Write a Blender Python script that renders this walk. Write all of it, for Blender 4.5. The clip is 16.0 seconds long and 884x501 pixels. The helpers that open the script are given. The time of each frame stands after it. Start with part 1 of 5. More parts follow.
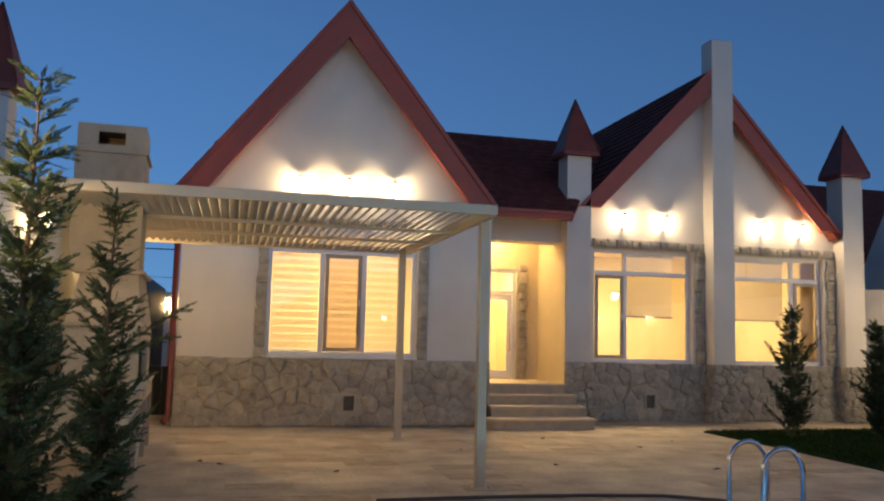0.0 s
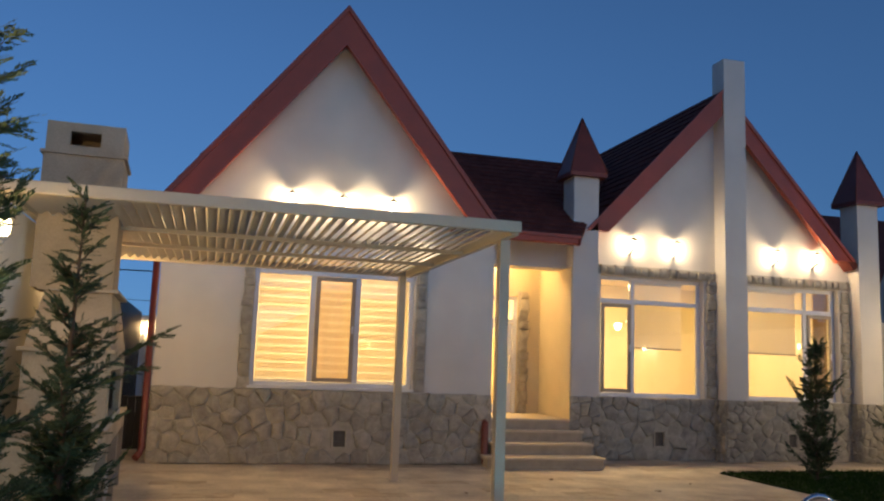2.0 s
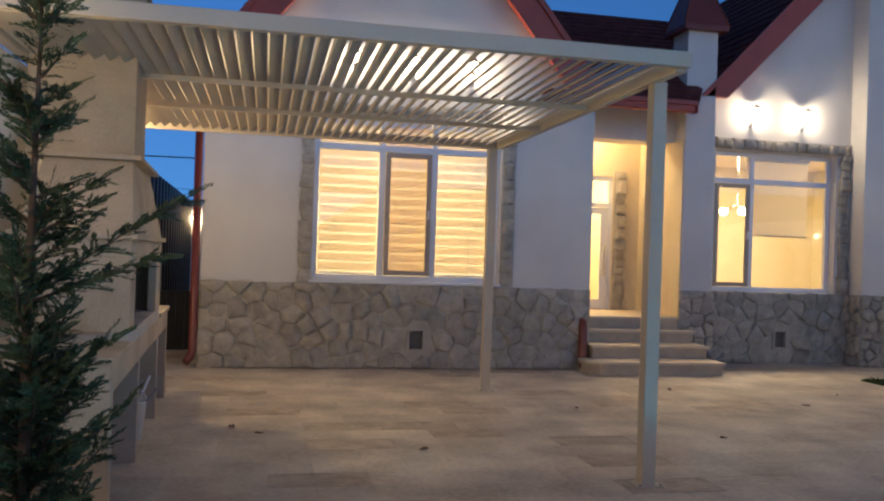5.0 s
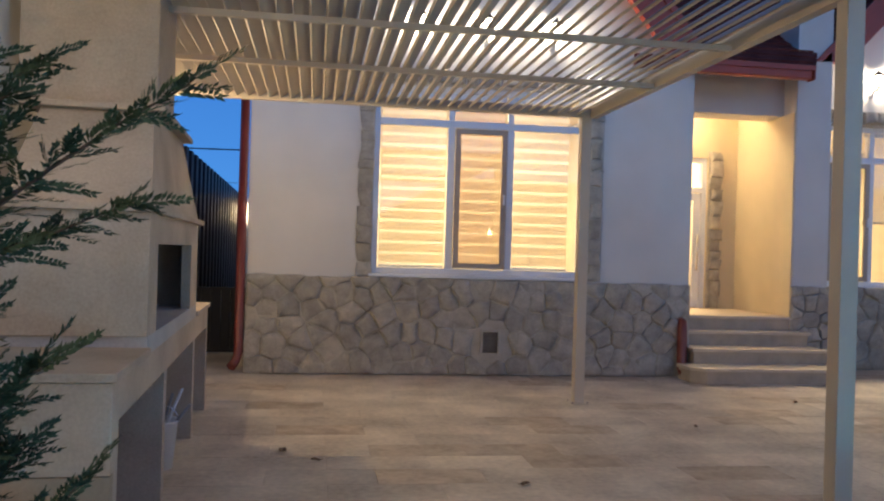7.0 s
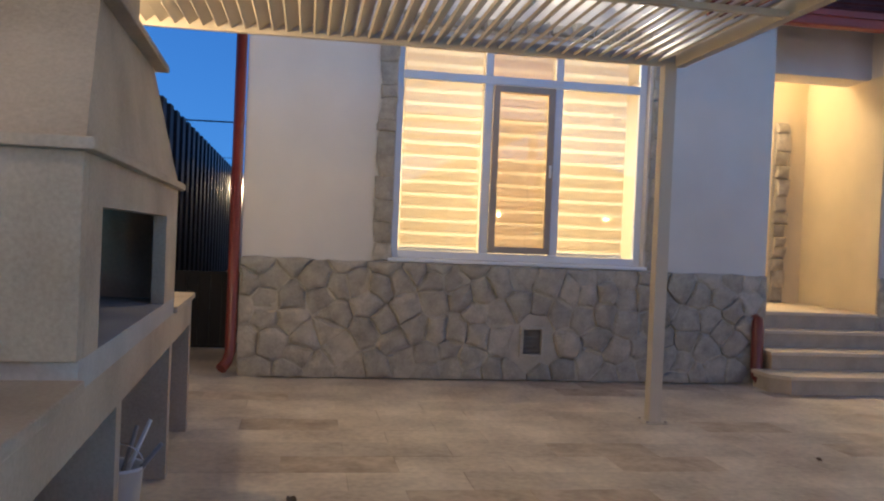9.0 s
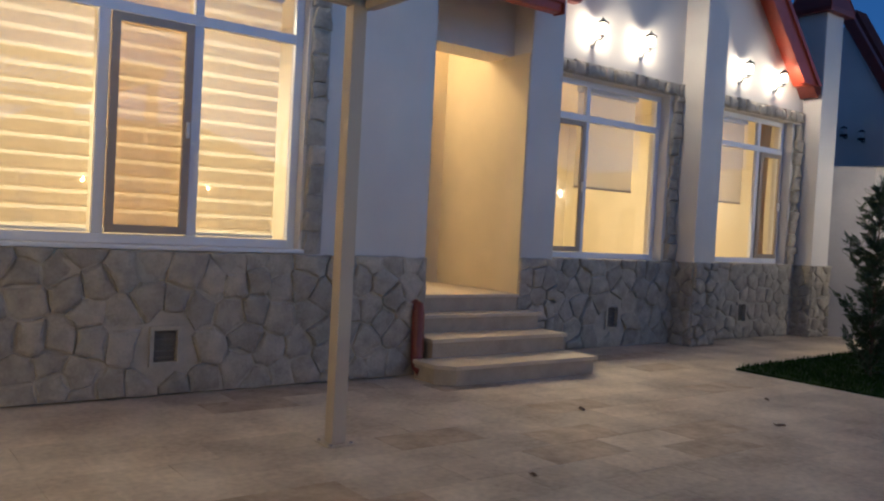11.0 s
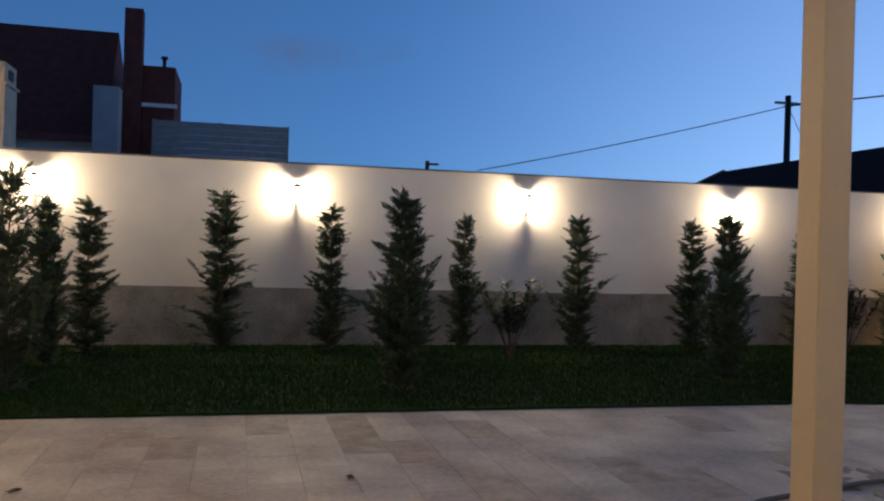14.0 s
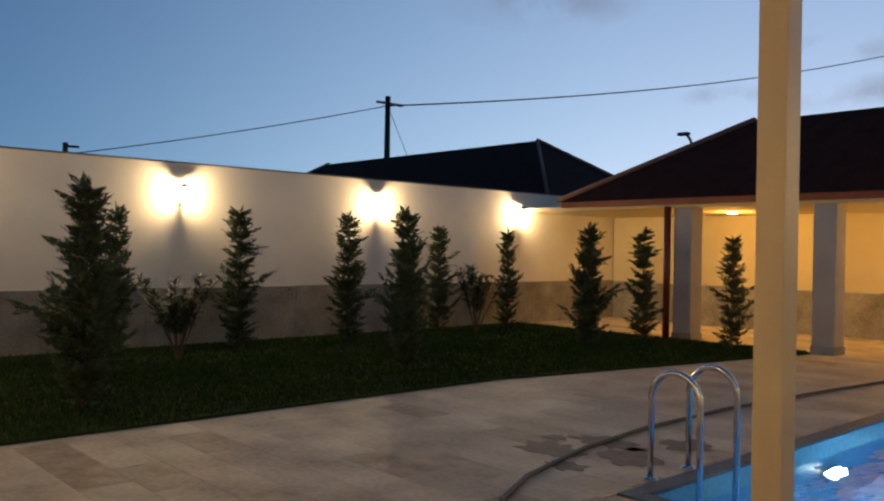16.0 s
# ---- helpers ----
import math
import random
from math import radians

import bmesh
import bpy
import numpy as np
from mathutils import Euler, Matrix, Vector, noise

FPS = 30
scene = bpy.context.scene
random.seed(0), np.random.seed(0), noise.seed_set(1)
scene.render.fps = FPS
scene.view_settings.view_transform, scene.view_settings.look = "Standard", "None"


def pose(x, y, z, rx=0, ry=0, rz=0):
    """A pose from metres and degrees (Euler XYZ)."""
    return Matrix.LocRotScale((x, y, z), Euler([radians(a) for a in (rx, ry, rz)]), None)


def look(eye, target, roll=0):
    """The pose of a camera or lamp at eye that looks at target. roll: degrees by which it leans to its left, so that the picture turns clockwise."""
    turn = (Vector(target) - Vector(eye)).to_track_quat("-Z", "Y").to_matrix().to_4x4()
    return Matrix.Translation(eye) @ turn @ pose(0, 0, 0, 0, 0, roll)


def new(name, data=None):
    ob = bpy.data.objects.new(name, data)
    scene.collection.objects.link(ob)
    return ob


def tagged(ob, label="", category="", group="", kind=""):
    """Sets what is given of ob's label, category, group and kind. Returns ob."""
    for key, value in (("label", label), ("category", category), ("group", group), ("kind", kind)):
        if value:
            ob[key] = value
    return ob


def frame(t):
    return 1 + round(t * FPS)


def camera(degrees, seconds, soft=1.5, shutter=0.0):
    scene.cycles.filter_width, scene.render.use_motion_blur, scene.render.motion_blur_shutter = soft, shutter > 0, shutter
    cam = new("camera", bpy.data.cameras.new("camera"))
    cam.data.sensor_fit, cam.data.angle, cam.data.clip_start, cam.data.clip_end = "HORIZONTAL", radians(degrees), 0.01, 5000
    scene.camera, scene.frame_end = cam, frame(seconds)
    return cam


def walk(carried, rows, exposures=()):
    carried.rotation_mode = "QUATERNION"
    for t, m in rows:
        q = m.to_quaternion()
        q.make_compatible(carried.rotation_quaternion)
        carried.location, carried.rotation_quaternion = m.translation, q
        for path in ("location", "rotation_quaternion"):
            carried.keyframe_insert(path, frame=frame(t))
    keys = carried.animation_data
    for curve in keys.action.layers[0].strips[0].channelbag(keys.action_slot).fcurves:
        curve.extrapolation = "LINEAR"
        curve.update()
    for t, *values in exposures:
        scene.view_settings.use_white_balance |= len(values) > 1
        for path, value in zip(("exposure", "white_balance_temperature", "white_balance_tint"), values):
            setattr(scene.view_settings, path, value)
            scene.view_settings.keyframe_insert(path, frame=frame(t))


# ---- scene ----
cam = camera(55.9, 16.0, soft=2.2)
PATH = [
    (0, (0.874, -13.836, 1.508), (1.35, -11.904, 1.712), 1.4),
    (0.5, (0.899, -13.579, 1.515), (1.367, -11.649, 1.749), 1.4),
    (1, (0.842, -13.326, 1.516), (1.328, -11.402, 1.766), 1.8),
    (1.5, (0.796, -13.111, 1.536), (1.305, -11.195, 1.804), 2.0),
    (2, (0.796, -12.839, 1.533), (1.314, -10.926, 1.805), 2.1),
    (2.5, (0.793, -12.5, 1.523), (1.322, -10.592, 1.8), 2.0),
    (3, (0.778, -12.166, 1.527), (1.33, -10.264, 1.801), 1.7),
    (3.5, (0.803, -11.822, 1.497), (1.327, -9.909, 1.755), 1.5),
    (4, (0.789, -11.492, 1.476), (1.224, -9.55, 1.675), 1.8),
    (4.5, (0.782, -11.154, 1.482), (1.224, -9.204, 1.519), 1.7),
    (4.7, (0.806, -11.015, 1.494), (1.239, -9.062, 1.509), 1.8),
    (7, (0.754, -9.399, 1.375), (1.053, -7.421, 1.382), 1.7),
    (7.5, (0.716, -9.087, 1.361), (0.995, -7.106, 1.365), 1.8),
    (8, (0.658, -8.634, 1.335), (0.802, -6.639, 1.328), 2.3),
    (8.2, (0.629, -8.465, 1.315), (0.764, -6.469, 1.304), 2.5),
    (10.3, (0.593, -6.691, 1.378), (1.46, -4.89, 1.316), 2.6),
    (10.5, (0.63, -6.544, 1.384), (1.561, -4.775, 1.322), 2.7),
    (11, (0.603, -6.27, 1.388), (1.812, -4.678, 1.329), 3.1),
    (11.5, (0.695, -5.988, 1.33), (2.164, -4.632, 1.272), 2.6),
    (12, (0.758, -5.622, 1.361), (2.415, -4.504, 1.309), 2.9),
    (12.5, (0.868, -5.21, 1.357), (2.735, -4.494, 1.328), 2.7),
    (13, (1.027, -4.827, 1.353), (2.997, -4.484, 1.341), 2.5),
    (13.5, (1.221, -4.434, 1.364), (3.221, -4.428, 1.359), 2.2),
    (14, (1.359, -4.05, 1.442), (3.303, -4.521, 1.443), 1.6),
    (14.5, (1.558, -3.772, 1.449), (3.435, -4.461, 1.452), 1.3),
    (15, (1.806, -3.511, 1.4), (3.551, -4.487, 1.421), 1.4),
    (15.5, (1.924, -3.305, 1.446), (3.509, -4.526, 1.459), 1.0),
    (16, (2.11, -3.08, 1.462), (3.594, -4.421, 1.46), 1.0),
]
EXPOSURES = [(0, 0.08, 8300, 10), (2.0, 0.05, 8100, 10), (3.5, 0.05, 7100, 10), (4.6, 0.05, 6500, 10), (7.0, 0.16, 6000, 10), (8.2, 0.29, 6000, 10), (10.3, -0.3, 5800, 10), (11.2, -0.28, 5800, 10), (12.5, 0.10, 6000, 12), (14.0, 0.26, 7200, 12), (15.0, 0.22, 8800, 10), (16, 0.15, 10600, 10)]
walk(cam, [(t, look(eye, target, roll)) for t, eye, target, roll in PATH], EXPOSURES)

# ---------------------------------------------------------------- world and light
SKY_DEEP, SKY_PALE = (0.84, 1.13, 1.40), (3.05, 2.28, 2.15)
world = bpy.data.worlds.new("dusk_sky")
scene.world = world
world.use_nodes = True
wn = world.node_tree.nodes
sky = wn.new("ShaderNodeTexSky")
sky.sky_type = "NISHITA"
sky.sun_disc = False
sky.sun_elevation = radians(1.0)
sky.sun_rotation = radians(158)
sky.air_density, sky.dust_density, sky.ozone_density = 1.0, 0.1, 3.5
wn["Background"].inputs["Strength"].default_value = 0.42
# the sky is taken a little above the haze of the horizon, deep blue opposite the sunset and pale towards it
sky_links = world.node_tree.links
way, lift, side, share, hue, tint = (wn.new("ShaderNode" + k) for k in ("TexCoord", "VectorMath", "VectorMath", "MapRange", "Mix", "VectorMath"))
lift.operation, lift.inputs[1].default_value = "ADD", (0, 0, 0.22)
level = wn.new("ShaderNodeVectorMath")
level.operation = "NORMALIZE"
side.operation, side.inputs[1].default_value = "DOT_PRODUCT", (math.sin(radians(172)), math.cos(radians(172)), 0)
share.interpolation_type = "SMOOTHSTEP"
share.inputs["From Min"].default_value, share.inputs["From Max"].default_value = 0.22, 1.0
hue.data_type = "RGBA"
hue.inputs[6].default_value, hue.inputs[7].default_value = (*SKY_DEEP, 1), (*SKY_PALE, 1)
tint.operation = "MULTIPLY"
sky_links.new(way.outputs["Generated"], lift.inputs[0])
sky_links.new(lift.outputs["Vector"], level.inputs[0])
sky_links.new(level.outputs["Vector"], sky.inputs["Vector"])
sky_links.new(way.outputs["Generated"], side.inputs[0])
sky_links.new(side.outputs["Value"], share.inputs["Value"])
sky_links.new(share.outputs["Result"], hue.inputs[0])
sky_links.new(sky.outputs["Color"], tint.inputs[0])
sky_links.new(hue.outputs[2], tint.inputs[1])
up, dusk, dim = (wn.new("ShaderNode" + k) for k in ("VectorMath", "MapRange", "VectorMath"))
up.operation, up.inputs[1].default_value, dim.operation = "DOT_PRODUCT", (0, 0, 1), "SCALE"
dusk.interpolation_type = "SMOOTHSTEP"
dusk.inputs["From Min"].default_value, dusk.inputs["From Max"].default_value = 0.30, 1.0
dusk.inputs["To Min"].default_value, dusk.inputs["To Max"].default_value = 1.0, 0.42
sky_links.new(way.outputs["Generated"], up.inputs[0])
sky_links.new(up.outputs["Value"], dusk.inputs["Value"])
sky_links.new(tint.outputs["Vector"], dim.inputs[0])
sky_links.new(dusk.outputs["Result"], dim.inputs["Scale"])
sky_links.new(dim.outputs["Vector"], wn["Background"].inputs["Color"])

WARM = (1.0, 0.83, 0.60)
AMBER = (1.0, 0.73, 0.40)


def point_lamp(name, at, watts, colour=WARM, radius=0.04):
    data = bpy.data.lights.new(name, "POINT")
    data.energy, data.color, data.shadow_soft_size = watts, colour, radius
    ob = new(name, data)
    ob.location = at
    return ob


def area_lamp(name, at, size_x, size_y, watts, colour, rx=0, ry=0, rz=0):
    data = bpy.data.lights.new(name, "AREA")
    data.shape, data.size, data.size_y, data.energy, data.color = "RECTANGLE", size_x, size_y, watts, colour
    ob = new(name, data)
    ob.matrix_basis = pose(*at, rx, ry, rz)
    return ob


# ---------------------------------------------------------------- materials
def mat(name, base, rough=0.7, metal=0.0, vary=0.15, scale=6.0, fine=60.0, bump=0.15, spread=0.0, tint=None, island=False):
    """A surface with large stains, fine grain, relief and, with spread, a shade of its own for every piece."""
    m = bpy.data.materials.new(name)
    m.use_nodes = True
    n, l = m.node_tree.nodes, m.node_tree.links
    b = n["Principled BSDF"]
    b.inputs["Roughness"].default_value, b.inputs["Metallic"].default_value = rough, metal
    co = n.new("ShaderNodeTexCoord")
    geo = n.new("ShaderNodeNewGeometry")
    big = n.new("ShaderNodeTexNoise")
    big.inputs["Scale"].default_value, big.inputs["Detail"].default_value = scale, 5
    small = n.new("ShaderNodeTexNoise")
    small.inputs["Scale"].default_value, small.inputs["Detail"].default_value = fine, 4
    l.new(geo.outputs["Position"], big.inputs["Vector"])
    l.new(geo.outputs["Position"], small.inputs["Vector"])
    ramp = n.new("ShaderNodeValToRGB")
    lo = tuple(c * (1 - vary) for c in (tint or base))
    hi = tuple(min(1, c * (1 + vary * 0.6)) for c in base)
    ramp.color_ramp.elements[0].position, ramp.color_ramp.elements[0].color = 0.3, (*lo, 1)
    ramp.color_ramp.elements[1].position, ramp.color_ramp.elements[1].color = 0.7, (*hi, 1)
    mix = n.new("ShaderNodeMath")
    mix.operation = "MULTIPLY_ADD"
    mix.inputs[1].default_value = 0.35
    l.new(small.outputs["Fac"], mix.inputs[0])
    sub = n.new("ShaderNodeMath")
    sub.operation = "MULTIPLY_ADD"
    sub.inputs[1].default_value, sub.inputs[2].default_value = 0.75, -0.02
    l.new(big.outputs["Fac"], sub.inputs[0])
    l.new(sub.outputs[0], mix.inputs[2])
    l.new(mix.outputs[0], ramp.inputs["Fac"])
    colour = ramp.outputs["Color"]
    if spread:
        hsv = n.new("ShaderNodeHueSaturation")
        rng = n.new("ShaderNodeMapRange")
        rng.inputs["To Min"].default_value, rng.inputs["To Max"].default_value = 1 - spread, 1 + spread
        if island:
            l.new(geo.outputs["Random Per Island"], rng.inputs["Value"])
        else:
            info = n.new("ShaderNodeObjectInfo")
            l.new(info.outputs["Random"], rng.inputs["Value"])
        l.new(rng.outputs[0], hsv.inputs["Value"])
        l.new(colour, hsv.inputs["Color"])
        colour = hsv.outputs["Color"]
    l.new(colour, b.inputs["Base Color"])
    if bump:
        bp = n.new("ShaderNodeBump")
        bp.inputs["Strength"].default_value, bp.inputs["Distance"].default_value = bump, 0.02
        l.new(mix.outputs[0], bp.inputs["Height"])
        l.new(bp.outputs["Normal"], b.inputs["Normal"])
    return m


def glow(name, colour, strength):
    m = bpy.data.materials.new(name)
    m.use_nodes = True
    b = m.node_tree.nodes["Principled BSDF"]
    b.inputs["Base Color"].default_value = (*colour, 1)
    b.inputs["Emission Color"].default_value = (*colour, 1)
    b.inputs["Emission Strength"].default_value = strength
    return m


def glass(name, rough=0.02, tint=(0.95, 0.97, 1.0)):
    """Window glass: clear, with a mirror's share of gloss that grows at grazing angles."""
    m = bpy.data.materials.new(name)
    m.use_nodes = True
    n, l = m.node_tree.nodes, m.node_tree.links
    n.remove(n["Principled BSDF"])
    clear, gloss, mixer, fres = (n.new("ShaderNode" + k) for k in ("BsdfTransparent", "BsdfGlossy", "MixShader", "LayerWeight"))
    clear.inputs["Color"].default_value = (*tint, 1)
    gloss.inputs["Roughness"].default_value = rough
    fres.inputs["Blend"].default_value = 0.5
    power, share = n.new("ShaderNodeMath"), n.new("ShaderNodeMath")
    power.operation, share.operation = "POWER", "MULTIPLY_ADD"
    power.inputs[1].default_value, share.inputs[1].default_value, share.inputs[2].default_value = 4.0, 0.8, 0.06
    l.new(fres.outputs["Facing"], power.inputs[0])
    l.new(power.outputs[0], share.inputs[0])
    l.new(share.outputs[0], mixer.inputs[0])
    l.new(clear.outputs[0], mixer.inputs[1])
    l.new(gloss.outputs[0], mixer.inputs[2])
    l.new(mixer.outputs[0], n["Material Output"].inputs["Surface"])
    return m


def cloth(name, base, through_share):
    """Thin woven fabric that lets part of the light through."""
    m = bpy.data.materials.new(name)
    m.use_nodes = True
    n, l = m.node_tree.nodes, m.node_tree.links
    b = n["Principled BSDF"]
    b.inputs["Base Color"].default_value = (*base, 1)
    b.inputs["Roughness"].default_value = 0.9
    tr, mixer, geo, wv = (n.new("ShaderNode" + k) for k in ("BsdfTranslucent", "MixShader", "NewGeometry", "TexNoise"))
    wv.inputs["Scale"].default_value = 40
    l.new(geo.outputs["Position"], wv.inputs["Vector"])
    hsv = n.new("ShaderNodeHueSaturation")
    hsv.inputs["Color"].default_value = (*base, 1)
    rng = n.new("ShaderNodeMapRange")
    rng.inputs["To Min"].default_value, rng.inputs["To Max"].default_value = 0.85, 1.1
    l.new(wv.outputs["Fac"], rng.inputs["Value"])
    l.new(rng.outputs[0], hsv.inputs["Value"])
    l.new(hsv.outputs["Color"], tr.inputs["Color"])
    l.new(hsv.outputs["Color"], b.inputs["Base Color"])
    mixer.inputs[0].default_value = through_share
    l.new(b.outputs[0], mixer.inputs[1])
    l.new(tr.outputs[0], mixer.inputs[2])
    l.new(mixer.outputs[0], n["Material Output"].inputs["Surface"])
    return m


PLASTER = mat("white_plaster", (0.79, 0.755, 0.70), 0.85, vary=0.10, scale=1.6, fine=90, bump=0.25)
HOUSE = mat("house_plaster", (0.70, 0.655, 0.60), 0.88, vary=0.10, scale=1.4, fine=110, bump=0.3)
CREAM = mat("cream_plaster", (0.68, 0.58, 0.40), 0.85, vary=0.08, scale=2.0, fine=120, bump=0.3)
ROOM = mat("room_paint", (0.80, 0.72, 0.52), 0.8, vary=0.05, scale=2.0, bump=0.05)
STONE = mat("rough_stone", (0.42, 0.375, 0.305), 0.92, vary=0.24, scale=9, fine=45, bump=0.8, spread=0.13, tint=(0.34, 0.31, 0.26))
MORTAR = mat("mortar", (0.46, 0.415, 0.34), 0.95, vary=0.2, scale=9, bump=0.5)
PLINTH = mat("grey_stone_render", (0.31, 0.29, 0.26), 0.95, vary=0.5, scale=2.2, fine=25, bump=0.9)
ROOF = mat("dark_red_shingle", (0.155, 0.042, 0.034), 0.85, vary=0.30, scale=5, fine=50, bump=0.5, spread=0.15, island=True)
RED = mat("red_painted_metal", (0.36, 0.055, 0.025), 0.38, vary=0.18, scale=3, fine=30, bump=0.05)
PIPE = mat("brown_red_pipe", (0.17, 0.03, 0.018), 0.35, vary=0.2, scale=6, bump=0.05)
PVC = mat("white_window_frame", (0.78, 0.79, 0.82), 0.35, vary=0.04, bump=0.02)
SASH = mat("grey_brown_sash", (0.38, 0.31, 0.24), 0.4, vary=0.08, bump=0.02)
PERG = mat("cream_coated_metal", (0.57, 0.48, 0.355), 0.42, vary=0.06, scale=2.5, bump=0.03)
TRAV = mat("travertine", (0.62, 0.53, 0.405), 0.62, vary=0.30, scale=1.7, fine=22, bump=0.10, spread=0.10, tint=(0.46, 0.36, 0.27))
TRAVJ = mat("travertine_rest", (0.62, 0.53, 0.405), 0.62, vary=0.30, scale=1.7, fine=22, bump=0.10, spread=0.10, tint=(0.46, 0.36, 0.27), island=True)
TRAV_BROWN = mat("brown_veined_travertine", (0.50, 0.40, 0.29), 0.6, vary=0.3, scale=5, fine=22, bump=0.12, spread=0.10, tint=(0.40, 0.29, 0.19))
TRAVJ_BROWN = mat("brown_travertine_rest", (0.50, 0.40, 0.29), 0.6, vary=0.3, scale=5, fine=22, bump=0.12, spread=0.10, tint=(0.40, 0.29, 0.19), island=True)
GROUT = mat("paving_joint", (0.56, 0.48, 0.37), 0.9, vary=0.2, scale=8, bump=0.2)
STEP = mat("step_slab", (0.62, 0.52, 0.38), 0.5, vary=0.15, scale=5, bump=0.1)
# darker than the lit treads: part of the upright faces' shade is in this colour
RISER = mat("shaded_riser", (0.45, 0.37, 0.27), 0.75, vary=0.2, scale=6, bump=0.2)
BBQ = mat("sandstone_slab", (0.49, 0.40, 0.295), 0.8, vary=0.22, scale=2.2, fine=70, bump=0.2, tint=(0.43, 0.34, 0.24))
BBQ2 = mat("brown_sandstone", (0.42, 0.32, 0.21), 0.8, vary=0.2, scale=3, fine=70, bump=0.2)
SOOT = mat("sooty_lining", (0.06, 0.055, 0.05), 0.95, vary=0.4, scale=8, bump=0.3)
SOIL = mat("soil", (0.06, 0.045, 0.03), 1.0, vary=0.4, scale=6, bump=0.8)
GRASS = mat("lawn_grass", (0.020, 0.050, 0.008), 0.9, vary=0.25, scale=2, bump=0.0, spread=0.15, island=True)
LEAF = mat("conifer_leaf", (0.060, 0.090, 0.050), 0.75, vary=0.35, scale=9, bump=0.0, spread=0.35, island=True)
TURF = mat("turf", (0.016, 0.036, 0.008), 0.95, vary=0.3, scale=4, bump=0.5)
for dull in (GRASS, LEAF, TURF, ROOF):
    dull.node_tree.nodes["Principled BSDF"].inputs["Specular IOR Level"].default_value = 0.15
SHRUB = mat("shrub_leaf", (0.06, 0.085, 0.04), 0.65, vary=0.3, scale=9, bump=0.0, spread=0.3, island=True)
BARK = mat("bark", (0.10, 0.07, 0.05), 0.95, vary=0.3, scale=20, bump=0.6)
CHROME = mat("polished_steel", (0.75, 0.76, 0.78), 0.12, 1.0, vary=0.04, bump=0.0)
IRON = mat("black_iron", (0.03, 0.03, 0.03), 0.5, 0.6, vary=0.2, bump=0.05)
DARK = mat("dark_gate_metal", (0.02, 0.018, 0.02), 0.6, 0.2, vary=0.2, bump=0.05)
FENCE = mat("dark_brown_sheet", (0.035, 0.028, 0.028), 0.38, 0.3, vary=0.2, bump=0.03)
RUBBER = mat("grey_hose", (0.09, 0.085, 0.085), 0.55, vary=0.15, scale=20, bump=0.1)
MOSAIC = mat("blue_mosaic", (0.02, 0.28, 0.55), 0.25, vary=0.25, scale=20, fine=60, bump=0.05, spread=0.25, island=True)
COPING = mat("dark_coping", (0.10, 0.11, 0.14), 0.5, vary=0.3, scale=12, bump=0.2)
LAMPGLASS = glow("lit_frosted_glass", (1.0, 0.84, 0.58), 14.0)
BULB = glow("lit_bulb", (1.0, 0.80, 0.50), 30.0)
POOLGLOW = glow("pool_lamp_lens", (0.80, 0.93, 1.0), 45.0)
PANE = glass("window_glass")
BLIND_OPEN = cloth("sheer_blind_band", (0.97, 0.93, 0.82), 0.90)
BLIND_SHUT = cloth("dense_blind_band", (0.92, 0.84, 0.67), 0.68)
BLIND_MID = cloth("brown_blind_band", (0.85, 0.73, 0.56), 0.62)
BLIND_MID2 = cloth("tan_blind_band", (0.91, 0.82, 0.66), 0.79)
ROLLER = cloth("roller_blind_cloth", (0.90, 0.84, 0.70), 0.6)
CURTAIN = cloth("curtain_cloth", (0.55, 0.42, 0.28), 0.4)
WHITE = mat("white_plastic", (0.75, 0.75, 0.74), 0.4, vary=0.05, bump=0.02)
CONC = mat("pale_concrete", (0.48, 0.46, 0.43), 0.9, vary=0.2, scale=3, bump=0.3)
GREY = mat("grey_render", (0.40, 0.38, 0.37), 0.9, vary=0.15, scale=2, bump=0.3)
TIMBER = mat("grey_timber", (0.30, 0.28, 0.27), 0.8, vary=0.2, scale=8, bump=0.2)


# ---------------------------------------------------------------- building helpers
def box(bm, x0, x1, y0, y1, z0, z1, bevel=0.0):
    v = bmesh.ops.create_cube(bm, size=1.0)["verts"]
    for q in v:
        q.co = Vector(((x0 + x1) / 2 + q.co.x * (x1 - x0), (y0 + y1) / 2 + q.co.y * (y1 - y0), (z0 + z1) / 2 + q.co.z * (z1 - z0)))
    if bevel:
        bmesh.ops.bevel(bm, geom=list({e for q in v for e in q.link_edges}), offset=bevel, segments=2, affect="EDGES", profile=0.6)
    return v


def boxes(*rows, bevel=0.0):
    bm = bmesh.new()
    for r in rows:
        box(bm, *r, bevel=bevel)
    return bm


def prism(points, y0, y1, axis="y"):
    """A plate with the outline given in (x, z), between y0 and y1; axis x takes (y, z), axis z takes (x, y)."""
    bm = bmesh.new()

    def place(a, b, c):
        return {"y": (a, c, b), "x": (c, a, b), "z": (a, b, c)}[axis]

    near = [bm.verts.new(place(a, b, y0)) for a, b in points]
    far = [bm.verts.new(place(a, b, y1)) for a, b in points]
    bm.faces.new(near)
    bm.faces.new(far[::-1])
    for i in range(len(points)):
        j = (i + 1) % len(points)
        bm.faces.new((near[j], near[i], far[i], far[j]))
    bmesh.ops.recalc_face_normals(bm, faces=bm.faces)
    return bm


